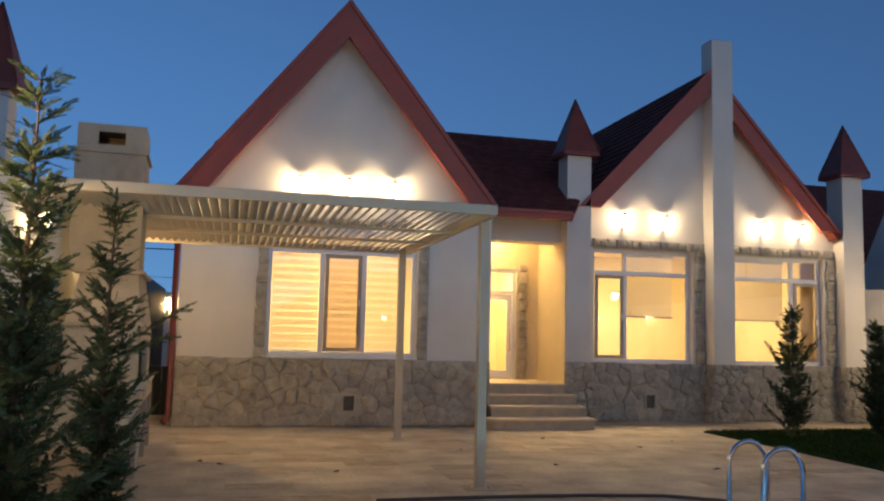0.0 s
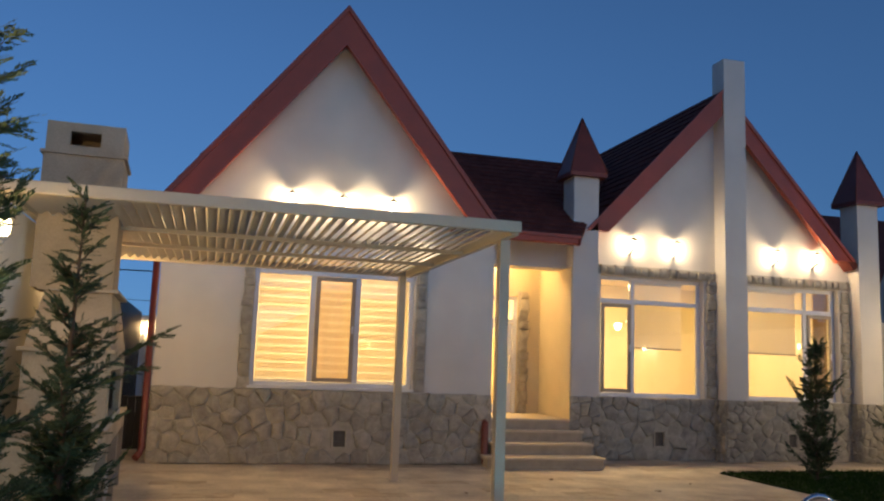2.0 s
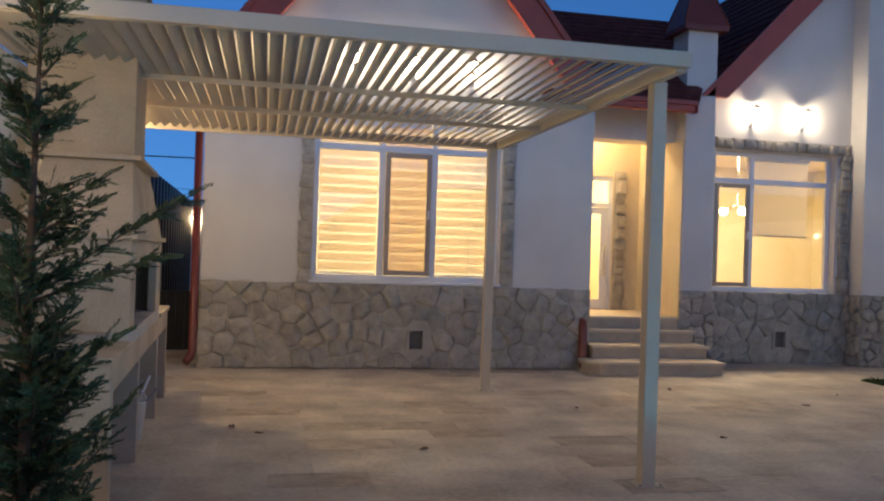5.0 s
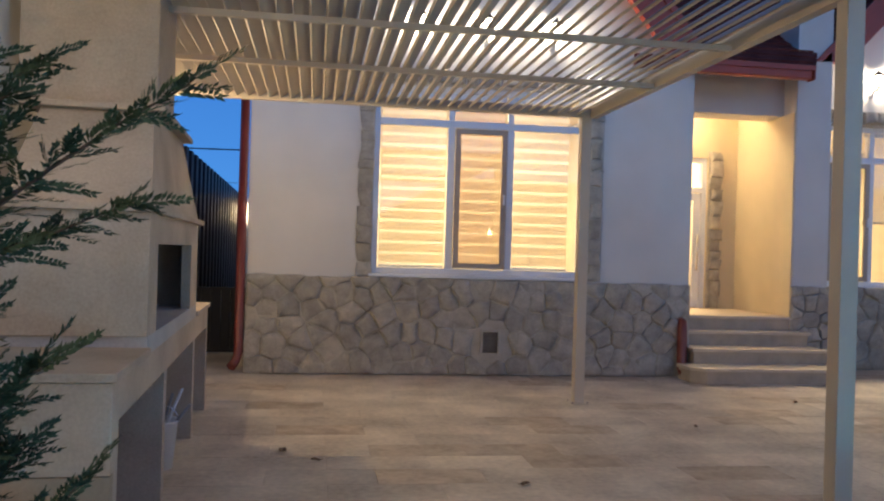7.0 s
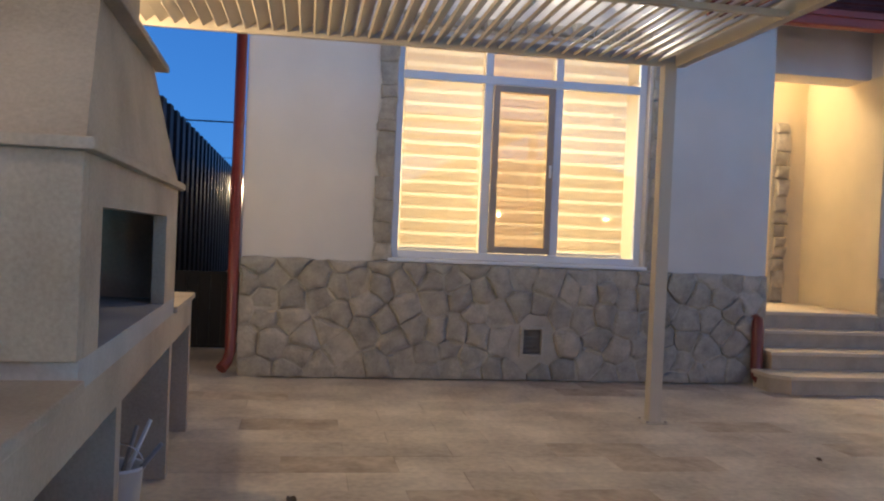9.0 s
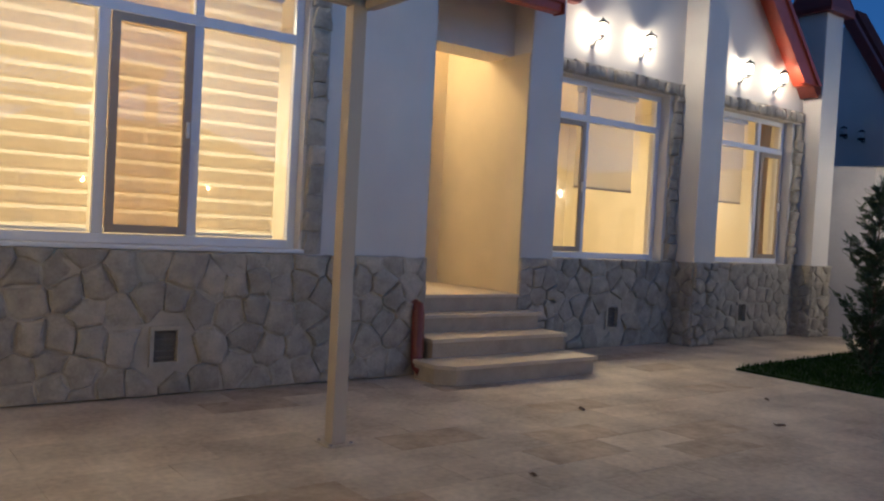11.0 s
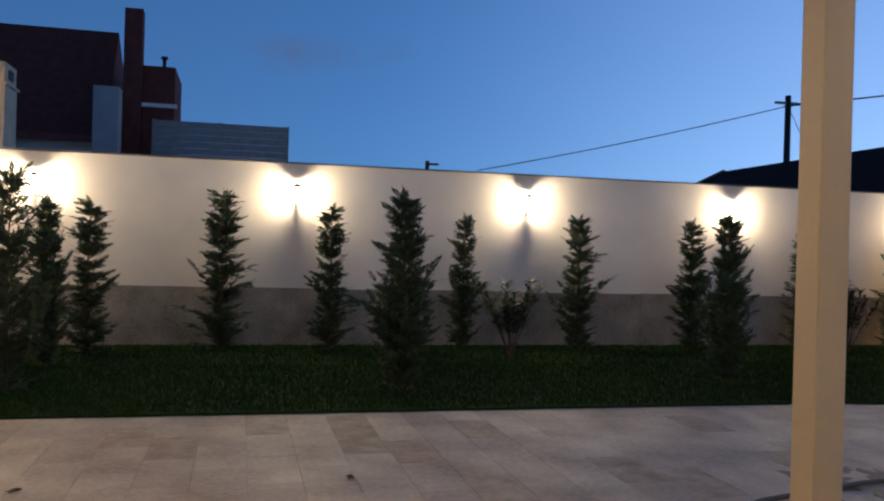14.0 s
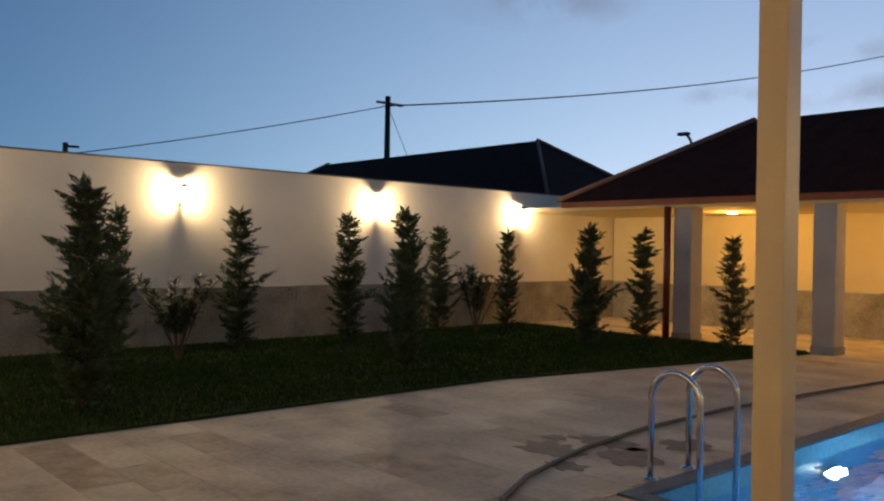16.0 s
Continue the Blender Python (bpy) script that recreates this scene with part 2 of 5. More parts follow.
def tube(bm, path, radius, sides=10, cap=True):
    """A round pipe along a list of points; radius may be a list."""
    pts = [Vector(p) for p in path]
    rad = radius if isinstance(radius, (list, tuple)) else [radius] * len(pts)
    rings = []
    side = None
    for i, p in enumerate(pts):
        along = (pts[min(i + 1, len(pts) - 1)] - pts[max(i - 1, 0)]).normalized()
        if side is None:
            side = along.orthogonal().normalized()
        side = (side - along * side.dot(along)).normalized()
        up = along.cross(side)
        rings.append([bm.verts.new(p + rad[i] * (math.cos(a) * side + math.sin(a) * up)) for a in (2 * math.pi * k / sides for k in range(sides))])
    for a, b in zip(rings, rings[1:]):
        for k in range(sides):
            f = bm.faces.new((a[k], a[(k + 1) % sides], b[(k + 1) % sides], b[k]))
            f.smooth = True
    if cap:
        bm.faces.new(rings[0][::-1])
        bm.faces.new(rings[-1])


def lathe(bm, profile, centre, sides=16):
    """A turned shape: rows of radius and height about an upright axis."""
    rings = [[bm.verts.new((centre[0] + r * math.cos(a), centre[1] + r * math.sin(a), centre[2] + z)) for a in (2 * math.pi * k / sides for k in range(sides))] for r, z in profile]
    for a, b in zip(rings, rings[1:]):
        for k in range(sides):
            f = bm.faces.new((a[k], a[(k + 1) % sides], b[(k + 1) % sides], b[k]))
            f.smooth = True
    bm.faces.new(rings[0][::-1])
    bm.faces.new(rings[-1])


def finish(bm, name):
    me = bpy.data.meshes.new(name)
    bm.to_mesh(me)
    bm.free()
    return me


def thing(name, label, category, group="", at=(0, 0, 0), rz=0, kind=""):
    ob = new(name)
    ob.matrix_basis = pose(*at, 0, 0, rz)
    return tagged(ob, label, category, group, kind)


def part(name, bm, material, parent=None, label=""):
    me = bm if isinstance(bm, bpy.types.Mesh) else finish(bm, name)
    if not me.materials:
        me.materials.append(material)
    ob = new(name, me)
    ob.parent = parent
    if label:
        tagged(ob, label)
    return ob


def structure(name, bm, material, label, category):
    return tagged(part(name, bm, material), label, category, kind="structure")


def solid(name, bm, material, label, category, group=""):
    return tagged(part(name, bm, material), label, category, group)


def panel(bm, x0, x1, z0, z1, y0, y1, holes=()):
    """An upright wall along x with rectangular holes (x0, x1, z0, z1) through it."""
    xs = sorted({x0, x1, *(min(max(v, x0), x1) for h in holes for v in h[:2])})
    zs = sorted({z0, z1, *(min(max(v, z0), z1) for h in holes for v in h[2:])})
    for a, b in zip(xs, xs[1:]):
        run = None
        for c, d in zip(zs, zs[1:]):
            cx, cz = (a + b) / 2, (c + d) / 2
            if any(h[0] < cx < h[1] and h[2] < cz < h[3] for h in holes):
                if run:
                    box(bm, a, b, y0, y1, *run)
                run = None
            else:
                run = (run[0], d) if run else (c, d)
        if run:
            box(bm, a, b, y0, y1, *run)


# ---------------------------------------------------------------- ground
def slab_ring(bm, outer, inner, z0, z1):
    """A level slab with a rectangular hole."""
    (a, b, c, d), (e, f, g, h) = outer, inner
    for r in ((a, e, c, d), (f, b, c, d), (e, f, c, g), (e, f, h, d)):
        box(bm, r[0], r[1], r[2], r[3], z0, z1)


POOL = (1.9, 5.0, -14.4, -7.42)
RIM = (POOL[0] - 0.14, POOL[1] + 0.14, POOL[2] - 0.14, POOL[3] + 0.14)
bm = bmesh.new()
slab_ring(bm, (-400, 400, -400, 400), RIM, -0.6, -0.06)
structure("ground", bm, SOIL, "bare dark soil under and around the yard", "ground")
bm = bmesh.new()
slab_ring(bm, (-0.9, 13.6, -19.5, 2.0), RIM, -0.058, -0.012)
paving = structure("pavement", bm, GROUT, "pale travertine paving of the yard with fine joints", "paving")

# the lawn: a low bed of soil and thick dark grass beside the paving
LAWN = [(8.63, -1.07), (13.56, -0.75), (13.56, -15.5), (7.62, -15.5), (8.66, -9.9)]


def inside(px, py, poly):
    ok = False
    for (ax, ay), (bx, by) in zip(poly, poly[1:] + poly[:1]):
        if (ay > py) != (by > py) and px < (bx - ax) * (py - ay) / (by - ay) + ax:
            ok = not ok
    return ok


structure("lawn_bed", prism(LAWN, -0.02, 0.022, "z"), TURF, "dark turf bed of the lawn", "ground")
rnd = random.Random(5)
verts, faces = [], []
while len(faces) < 70000:
    gx, gy = rnd.uniform(7.6, 13.5), rnd.uniform(-15.5, -0.75)
    if not inside(gx, gy, LAWN):
        continue
    if gx > 11.5 and rnd.random() < 0.45:
        continue
    a, hgt, w, lean = rnd.uniform(0, 6.28), rnd.uniform(0.03, 0.06), rnd.uniform(0.007, 0.013), rnd.uniform(0, 0.035)
    c, s = math.cos(a), math.sin(a)
    k = len(verts)
    verts += [(gx - c * w, gy - s * w, 0.015), (gx + c * w, gy + s * w, 0.015), (gx - s * lean, gy + c * lean, 0.015 + hgt)]
    faces.append((k, k + 1, k + 2))
me = bpy.data.meshes.new("lawn_grass")
me.from_pydata(verts, [], faces)
tagged(part("lawn_grass", me, GRASS), "dense dark green lawn grass beside the paving", "grass", kind="stuff")

# ---------------------------------------------------------------- house, left gable
WALL_L = 5.17
W1 = (1.37, 3.86, 1.13, 3.30)
bm = bmesh.new()
panel(bm, 0, WALL_L, 0, 3.75, 0.0, 0.3, [W1, (2.66, 2.86, 0.24, 0.50)])
structure("wall_south_left", bm, HOUSE, "white rendered front wall of the house with a window", "wall")
structure("gable_wall_left", prism([(0.02, 3.75), (WALL_L - 0.02, 3.75), (2.52, 6.86)], 0.0, 0.3), HOUSE, "tall white rendered gable wall lit by three lamps", "wall")
structure("wall_west", boxes((0, 0.3, 0.3, 9, 0, 3.75)), HOUSE, "white rendered side wall of the house", "wall")
structure("wall_porch_west", boxes((WALL_L - 0.3, WALL_L, 0.3, 2.1, 0, 3.85)), HOUSE, "white rendered side wall of the porch", "wall")


def verge(name, low, top, thick, y0, y1, group):
    """A red metal verge board in two steps from an eave up to the ridge; both given in (x, z)."""
    (ax, az), (bx, bz) = low, top
    ob = thing(name, "glossy red metal verge board along the gable", "verge board", group)
    run = thick * (bx - ax) / (bz - az)
    part("board", prism([(ax, az), (bx, bz), (bx, bz - thick), (ax + run, az)], y0, y0 + 0.10), RED, ob)
    part("soffit", prism([(ax, az - 0.005), (bx, bz - 0.03), (bx, bz - thick * 0.55), (ax + run * 0.55, az - 0.005)], y0 + 0.10, y1), RED, ob)
    part("edge_strip", prism([(ax, az + 0.002), (bx, bz + 0.05), (bx, bz - 0.05), (ax + run * 0.2, az + 0.002)], y0 - 0.03, y0), RED, ob)
    return ob


verge("verge_board", (-0.11, 3.76), (2.52, 7.05), 0.60, -0.34, -0.004, "verges of the tall gable")
verge("verge_board", (5.16, 3.76), (2.52, 7.05), 0.60, -0.34, -0.004, "verges of the tall gable")


def roof_slope(name, a, b, c, d, label, rows=18, cols=26):
    """A pitched roof of overlapping shingle courses; a, b along the eave and d, c along the ridge."""
    a, b, c, d = (Vector(p) for p in (a, b, c, d))
    n = (b - a).cross(d - a).normalized()
    if n.z < 0:
        n = -n
    bm = bmesh.new()
    base = [bm.verts.new(p) for p in (a, b, c, d)] + [bm.verts.new(p - n * 0.12) for p in (a, b, c, d)]
    for q in ((0, 1, 2, 3), (7, 6, 5, 4), (0, 4, 5, 1), (1, 5, 6, 2), (2, 6, 7, 3), (3, 7, 4, 0)):
        bm.faces.new([base[i] for i in q])
    r = random.Random(3)
    for i in range(rows):
        u0, u1 = i / rows, min(1, (i + 1.12) / rows)
        for j in range(cols):
            off = 0.5 * (i % 2) / cols
            s0, s1 = max(0, j / cols - off), min(1, (j + 0.96) / cols - off)
            if s1 - s0 < 0.2 / cols:
                continue
            lo, hi = a.lerp(d, u0), b.lerp(c, u0)
            lo1, hi1 = a.lerp(d, u1), b.lerp(c, u1)
            t = 0.022 + r.uniform(0, 0.008)
            q = [lo.lerp(hi, s0) + n * t, lo.lerp(hi, s1) + n * t, lo1.lerp(hi1, s1) + n * 0.004, lo1.lerp(hi1, s0) + n * 0.004]
            e = [lo.lerp(hi, s0), lo.lerp(hi, s1)]
            vs = [bm.verts.new(p) for p in q + e]
            bm.faces.new(vs[:4])
            bm.faces.new((vs[4], vs[5], vs[1], vs[0]))
    return structure(name, bm, ROOF, label, "roof")


roof_slope("roof_gable_west", (-0.14, 9, 3.72), (-0.14, -0.33, 3.72), (2.52, -0.33, 7.06), (2.52, 9, 7.06), "dark red shingle roof slope of the tall gable")
roof_slope("roof_gable_east", (5.18, -0.33, 3.72), (5.18, 9, 3.72), (2.52, 9, 7.06), (2.52, -0.33, 7.06), "dark red shingle roof slope of the tall gable")
roof_slope("roof_middle", (4.4, -0.12, 3.72), (6.66, -0.12, 3.72), (8.7, 3.0, 5.82), (4.4, 3.0, 5.82), "dark red shingle roof between the gables")

# ---------------------------------------------------------------- house, right gable
YR = 0.70
W2 = (7.42, 9.50, 1.09, 3.24)
W3 = (10.42, 12.46, 1.09, 3.24)
bm = bmesh.new()
panel(bm, 6.97, 13.0, 0, 3.9, YR, YR + 0.3, [W2, W3, (8.47, 8.66, 0.24, 0.5), (11.24, 11.43, 0.24, 0.5)])
structure("wall_south_right", bm, HOUSE, "white rendered front wall with two large windows", "wall")
structure("gable_wall_right", prism([(7.0, 3.9), (12.62, 3.9), (12.62, 3.92), (9.78, 6.72), (7.0, 3.92)], YR, YR + 0.3), HOUSE, "white rendered gable wall lit by lamps", "wall")
structure("wall_east", boxes((12.7, 13.0, 1.0, 9, 0, 3.9)), HOUSE, "white rendered side wall of the house", "wall")
verge("verge_board", (6.98, 3.97), (9.76, 6.84), 0.46, 0.40, YR - 0.004, "verges of the wide gable")
verge("verge_board", (12.62, 3.78), (9.76, 6.84), 0.46, 0.40, YR - 0.004, "verges of the wide gable")
roof_slope("roof_wide_west", (6.80, 9, 3.784), (6.80, 0.42, 3.784), (9.76, 0.42, 6.86), (9.76, 9, 6.86), "dark red shingle roof slope of the wide gable")
roof_slope("roof_wide_east", (12.7, 0.42, 3.70), (12.7, 9, 3.70), (9.76, 9, 6.86), (9.76, 0.42, 6.86), "dark red shingle roof slope of the wide gable")
structure("wall_back", boxes((0, 13.0, 8.7, 9.0, 0, 3.75)), PLASTER, "white rendered back wall of the house", "wall")


def pillar(x0, x1, y0, y1, top, cap):
    ob = thing("roof_pillar", "square white rendered pillar with a red pyramid cap" if cap else "tall square white rendered chimney pillar on the front wall", "pillar", "pillars of the front")
    part("shaft", boxes((x0, x1, y0, y1, 1.06, top), bevel=0.012), HOUSE, ob)
    part("base", boxes((x0 - 0.01, x1 + 0.01, y0 - 0.01, y1, 0, 1.06)), MORTAR, ob, "stone-clad base")
    if cap:
        cx, cy, o = (x0 + x1) / 2, (y0 + y1) / 2, 0.11
        bm = bmesh.new()
        ring = [bm.verts.new((cx + sx * ((x1 - x0) / 2 + o), cy + sy * ((y1 - y0) / 2 + o), top)) for sx, sy in ((-1, -1), (1, -1), (1, 1), (-1, 1))]
        low = [bm.verts.new(v.co - Vector((0, 0, 0.07))) for v in ring]
        tip = bm.verts.new((cx, cy, top + 1.06))
        bm.faces.new(low[::-1])
        for i in range(4):
            j = (i + 1) % 4
            bm.faces.new((ring[i], ring[j], tip))
            bm.faces.new((low[i], low[j], ring[j], ring[i]))
        part("pyramid_cap", bm, RED2, ob, "dark red sheet metal pyramid cap")
        bm = bmesh.new()
        for sx, sy in ((-1, -1), (1, -1), (1, 1), (-1, 1)):
            tube(bm, [(cx + sx * ((x1 - x0) / 2 + o), cy + sy * ((y1 - y0) / 2 + o), top), (cx, cy, top + 1.07)], 0.014, 6)
        part("hip_seam", bm, RED2, ob)
    return ob


RED2 = mat("dark_red_sheet", (0.20, 0.035, 0.022), 0.5, vary=0.25, scale=4, bump=0.1)
pillar(6.745, 7.225, 0.40, 0.86, 4.98, True)
pillar(9.74, 10.20, 0.36, 0.74, 7.46, False)
pillar(12.70, 13.18, 0.40, 0.86, 4.98, True)
pillar(-2.25, -1.85, -3.2, -2.8, 4.36, True)

# ---------------------------------------------------------------- porch and steps
structure("porch_lintel", boxes((WALL_L, 6.75, 0.70, 1.12, 3.29, 4.05)), HOUSE, "white rendered beam over the porch", "beam")
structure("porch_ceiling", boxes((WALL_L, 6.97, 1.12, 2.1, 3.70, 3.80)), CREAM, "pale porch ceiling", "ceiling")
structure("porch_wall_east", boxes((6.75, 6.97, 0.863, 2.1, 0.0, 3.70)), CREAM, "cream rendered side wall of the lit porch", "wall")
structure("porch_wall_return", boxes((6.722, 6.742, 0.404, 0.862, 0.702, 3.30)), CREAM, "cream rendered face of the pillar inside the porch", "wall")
bm = bmesh.new()
panel(bm, WALL_L, 6.75, 0.7, 3.70, 1.9, 2.1, [(5.20, 6.30, 0.70, 2.86)])
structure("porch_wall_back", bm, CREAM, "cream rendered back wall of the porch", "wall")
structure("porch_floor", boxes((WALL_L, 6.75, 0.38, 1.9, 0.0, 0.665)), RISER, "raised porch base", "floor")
gutter = thing("gutter", "red metal gutter under the middle roof", "gutter")
part("channel", boxes((5.16, 6.60, -0.16, -0.04, 3.60, 3.74), bevel=0.02), RED, gutter)
part("lip", boxes((5.16, 6.60, -0.19, -0.16, 3.70, 3.76)), RED, gutter)
part("end_cap", boxes((6.60, 6.615, -0.19, -0.04, 3.59, 3.76)), RED, gutter)

stairs = thing("entrance_steps", "four pale stone entrance steps with thin nosing slabs", "steps")
for i, (x0, x1, yf, z) in enumerate(((WALL_L, 6.84, 0.36, 0.70), (5.19, 6.86, 0.14, 0.525), (5.13, 6.87, -0.24, 0.35), (4.95, 6.88, -0.66, 0.175))):
    yb = 1.9 if i == 0 else (0.36, 0.14, -0.24)[i - 1]
    if i:
        cut = 0.14 if i == 3 else 0.0
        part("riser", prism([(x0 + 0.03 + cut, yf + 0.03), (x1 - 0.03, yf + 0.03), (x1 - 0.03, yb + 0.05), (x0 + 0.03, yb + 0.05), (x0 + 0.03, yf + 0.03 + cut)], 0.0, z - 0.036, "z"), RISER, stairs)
        out = prism([(x0 + cut, yf), (x1, yf), (x1, yb + 0.04), (x0, yb + 0.04), (x0, yf + cut)], z - 0.034, z, "z")
    else:
        out = boxes((x0, x1 - 0.10, yf, yb, z - 0.034, z), bevel=0.006)
    part("tread", out, STEP, stairs)

door = thing("door_1", "white framed glazed entrance door with light behind it", "door", kind="structure")
part("door_frame", boxes((5.20, 5.27, 1.93, 2.02, 0.70, 2.86), (6.23, 6.30, 1.93, 2.02, 0.70, 2.86), (5.27, 6.23, 1.93, 2.02, 2.79, 2.86), (5.27, 6.23, 1.93, 2.02, 2.36, 2.43)), PVC, door)
part("door_leaf", boxes((5.28, 5.38, 1.95, 2.00, 0.71, 2.35), (6.12, 6.22, 1.95, 2.00, 0.71, 2.35), (5.38, 6.12, 1.95, 2.00, 0.71, 0.86), (5.38, 6.12, 1.95, 2.00, 2.25, 2.35)), PVC, door)
part("door_pane", boxes((5.38, 6.12, 1.97, 1.98, 0.86, 2.25)), PANE, door).visible_shadow = False
part("transom_pane", boxes((5.27, 6.23, 1.97, 1.98, 2.43, 2.79)), PANE, door).visible_shadow = False
bm = bmesh.new()
tube(bm, [(6.16, 1.92, 1.25), (6.16, 1.88, 1.25), (6.16, 1.88, 1.75), (6.16, 1.92, 1.75)], 0.014, 8)
part("door_handle", bm, CHROME, door, "long steel pull handle")

lamp = thing("porch_lamp", "round glowing ceiling lamp of the porch", "ceiling lamp")
bm = bmesh.new()
lathe(bm, [(0.13, 0.0), (0.13, -0.02), (0.11, -0.03)], (5.60, 1.50, 3.70))
part("rim", bm, WHITE, lamp)
bm = bmesh.new()
lathe(bm, [(0.11, 0.0), (0.09, -0.03), (0.03, -0.045)], (5.60, 1.50, 3.67))
part("diffuser", bm, LAMPGLASS, lamp)
point_lamp("porch_light", (5.60, 1.50, 3.57), 58, AMBER, 0.08)

# ---------------------------------------------------------------- rooms behind the windows
def room(name, x0, x1, y0, y1, z0, z1):
    structure("floor_" + name, boxes((x0, x1, y0, y1, z0 - 0.1, z0)), mat("room_floor_" + name, (0.45, 0.32, 0.18), 0.4), "warm wooden floor of the lit room", "floor")
    structure("ceiling_" + name, boxes((x0, x1, y0, y1, z1, z1 + 0.1)), ROOM, "pale ceiling of the lit room", "ceiling")
    structure("wall_" + name + "_back", boxes((x0, x1, y1, y1 + 0.1, z0, z1)), ROOM, "pale yellow wall of the lit room", "wall")
    structure("wall_" + name + "_west", boxes((x0 - 0.1, x0, y0, y1, z0, z1)), ROOM, "pale yellow wall of the lit room", "wall")
    structure("wall_" + name + "_east", boxes((x1, x1 + 0.1, y0, y1, z0, z1)), ROOM, "pale yellow wall of the lit room", "wall")


room("bedroom", 0.4, 4.8, 0.31, 4.2, 0.7, 3.5)
room("lounge", 7.1, 12.65, 1.02, 5.6, 0.7, 3.6)
room("hall", 5.0, 6.9, 2.12, 5.0, 0.7, 3.5)
area_lamp("bedroom_light", (2.6, 2.2, 3.44), 1.2, 1.2, 185, (1.0, 0.82, 0.56))
area_lamp("lounge_light", (9.9, 3.2, 3.54), 2.4, 1.4, 215, (1.0, 0.77, 0.45))
area_lamp("hall_light", (5.9, 3.4, 3.44), 0.8, 0.8, 130, AMBER)


def window_frame(name, rect, y, bars, label):
    """Frame with upright bars and a cross bar; bars: uprights in x and the height of the cross bar."""
    x0, x1, z0, z1 = rect
    ob = thing(name, label, "window", kind="structure")
    e, d = 0.07, 0.05
    for r in ((x0, x0 + e, z0, z1), (x1 - e, x1, z0, z1), (x0 + e, x1 - e, z0, z0 + e), (x0 + e, x1 - e, z1 - e, z1)):
        part("frame_bar", boxes((r[0], r[1], y, y + d, r[2], r[3]), bevel=0.006), PVC, ob)
    ups, cross = bars
    part("cross_bar", boxes((x0 + e, x1 - e, y - 0.004, y + d, cross - 0.04, cross + 0.04), bevel=0.006), PVC, ob)
    for u in ups:
        part("upright_bar", boxes((u - 0.04, u + 0.04, y - 0.002, y + d, z0 + e, cross - 0.04), bevel=0.006), PVC, ob)
        part("upright_bar", boxes((u - 0.035, u + 0.035, y - 0.002, y + d, cross + 0.04, z1 - e), bevel=0.006), PVC, ob)
    xs = [x0 + e] + [v for u in ups for v in (u - 0.04, u + 0.04)] + [x1 - e]
    for a, b in zip(xs[::2], xs[1::2]):
        for c, q in ((z0 + e, cross - 0.04), (cross + 0.04, z1 - e)):
            part("pane", boxes((a, b, y + 0.022, y + 0.028, c, q)), PANE, ob).visible_shadow = False
    part("sill", boxes((x0 - 0.03, x1 + 0.03, y - 0.13, y + 0.02, z0 - 0.035, z0 - 0.002), bevel=0.006), PVC, ob)
    return ob


def sash(parent, x0, x1, z0, z1, y):
    e = 0.06
    ob = part("sash", boxes((x0, x0 + e, y - 0.03, y, z0, z1), (x1 - e, x1, y - 0.03, y, z0, z1), (x0 + e, x1 - e, y - 0.03, y, z0, z0 + e), (x0 + e, x1 - e, y - 0.03, y, z1 - e, z1)), SASH, parent, "grey-brown opening sash")
    part("latch", boxes((x1 - 0.04, x1 - 0.02, y - 0.06, y - 0.03, (z0 + z1) / 2 - 0.06, (z0 + z1) / 2 + 0.06)), WHITE, ob)


w1 = window_frame("window_1", W1, 0.09, ((2.265, 2.965), 2.87), "wide white window with three lights and closed striped blinds")
sash(w1, 2.31, 2.92, 1.21, 2.82, 0.088)
w2 = window_frame("window_2", W2, YR + 0.14, ((8.12,), 2.79), "large white window into a lit room with a half-drawn roller blind")
sash(w2, 7.495, 8.08, 1.165, 2.74, YR + 0.138)
w3 = window_frame("window_3", W3, YR + 0.14, ((11.80,), 2.79), "large white window into a lit room with a half-drawn roller blind")
sash(w3, 11.84, 12.385, 1.165, 2.74, YR + 0.138)

# striped day-and-night blinds behind the left window
for x0, x1 in ((1.46, 2.22), (2.31, 2.92), (3.01, 3.70)):
    ob = thing("striped_blind", "closed cream day-and-night blind with dense and sheer bands", "window blind", "blinds of the left window")
    part("head_rail", boxes((x0, x1, 0.15, 0.21, 3.17, 3.24), bevel=0.008), WHITE, ob)
    z, i = 1.23, 0
    while z < 3.17:
        h = 0.082 if i % 2 else 0.042
        yy = 0.175 + 0.012 * (i % 2)
        part("band", boxes((x0 + 0.005, x1 - 0.005, yy, yy + 0.002, z, z + h + 0.004)), (BLIND_MID if i % 2 else BLIND_MID2) if x0 == 2.31 else (BLIND_SHUT if i % 2 else BLIND_OPEN), ob)
        z, i = z + h, i + 1
    part("bottom_rail", boxes((x0, x1, 0.165, 0.2, 1.205, 1.23), bevel=0.006), WHITE, ob)
for x0, x1, low in ((8.17, 9.25, 1.98), (10.52, 11.75, 1.98)):
    ob = thing("roller_blind", "pale roller blind drawn halfway down", "window blind", "blinds of the right windows")
    part("cloth", boxes((x0, x1, 1.06, 1.064, low, 3.14)), ROLLER, ob)
    part("bottom_bar", boxes((x0, x1, 1.05, 1.075, low - 0.025, low), bevel=0.004), SASH, ob)
    part("roller", boxes((x0, x1, 1.0, 1.10, 3.14, 3.24), bevel=0.02), WHITE, ob)
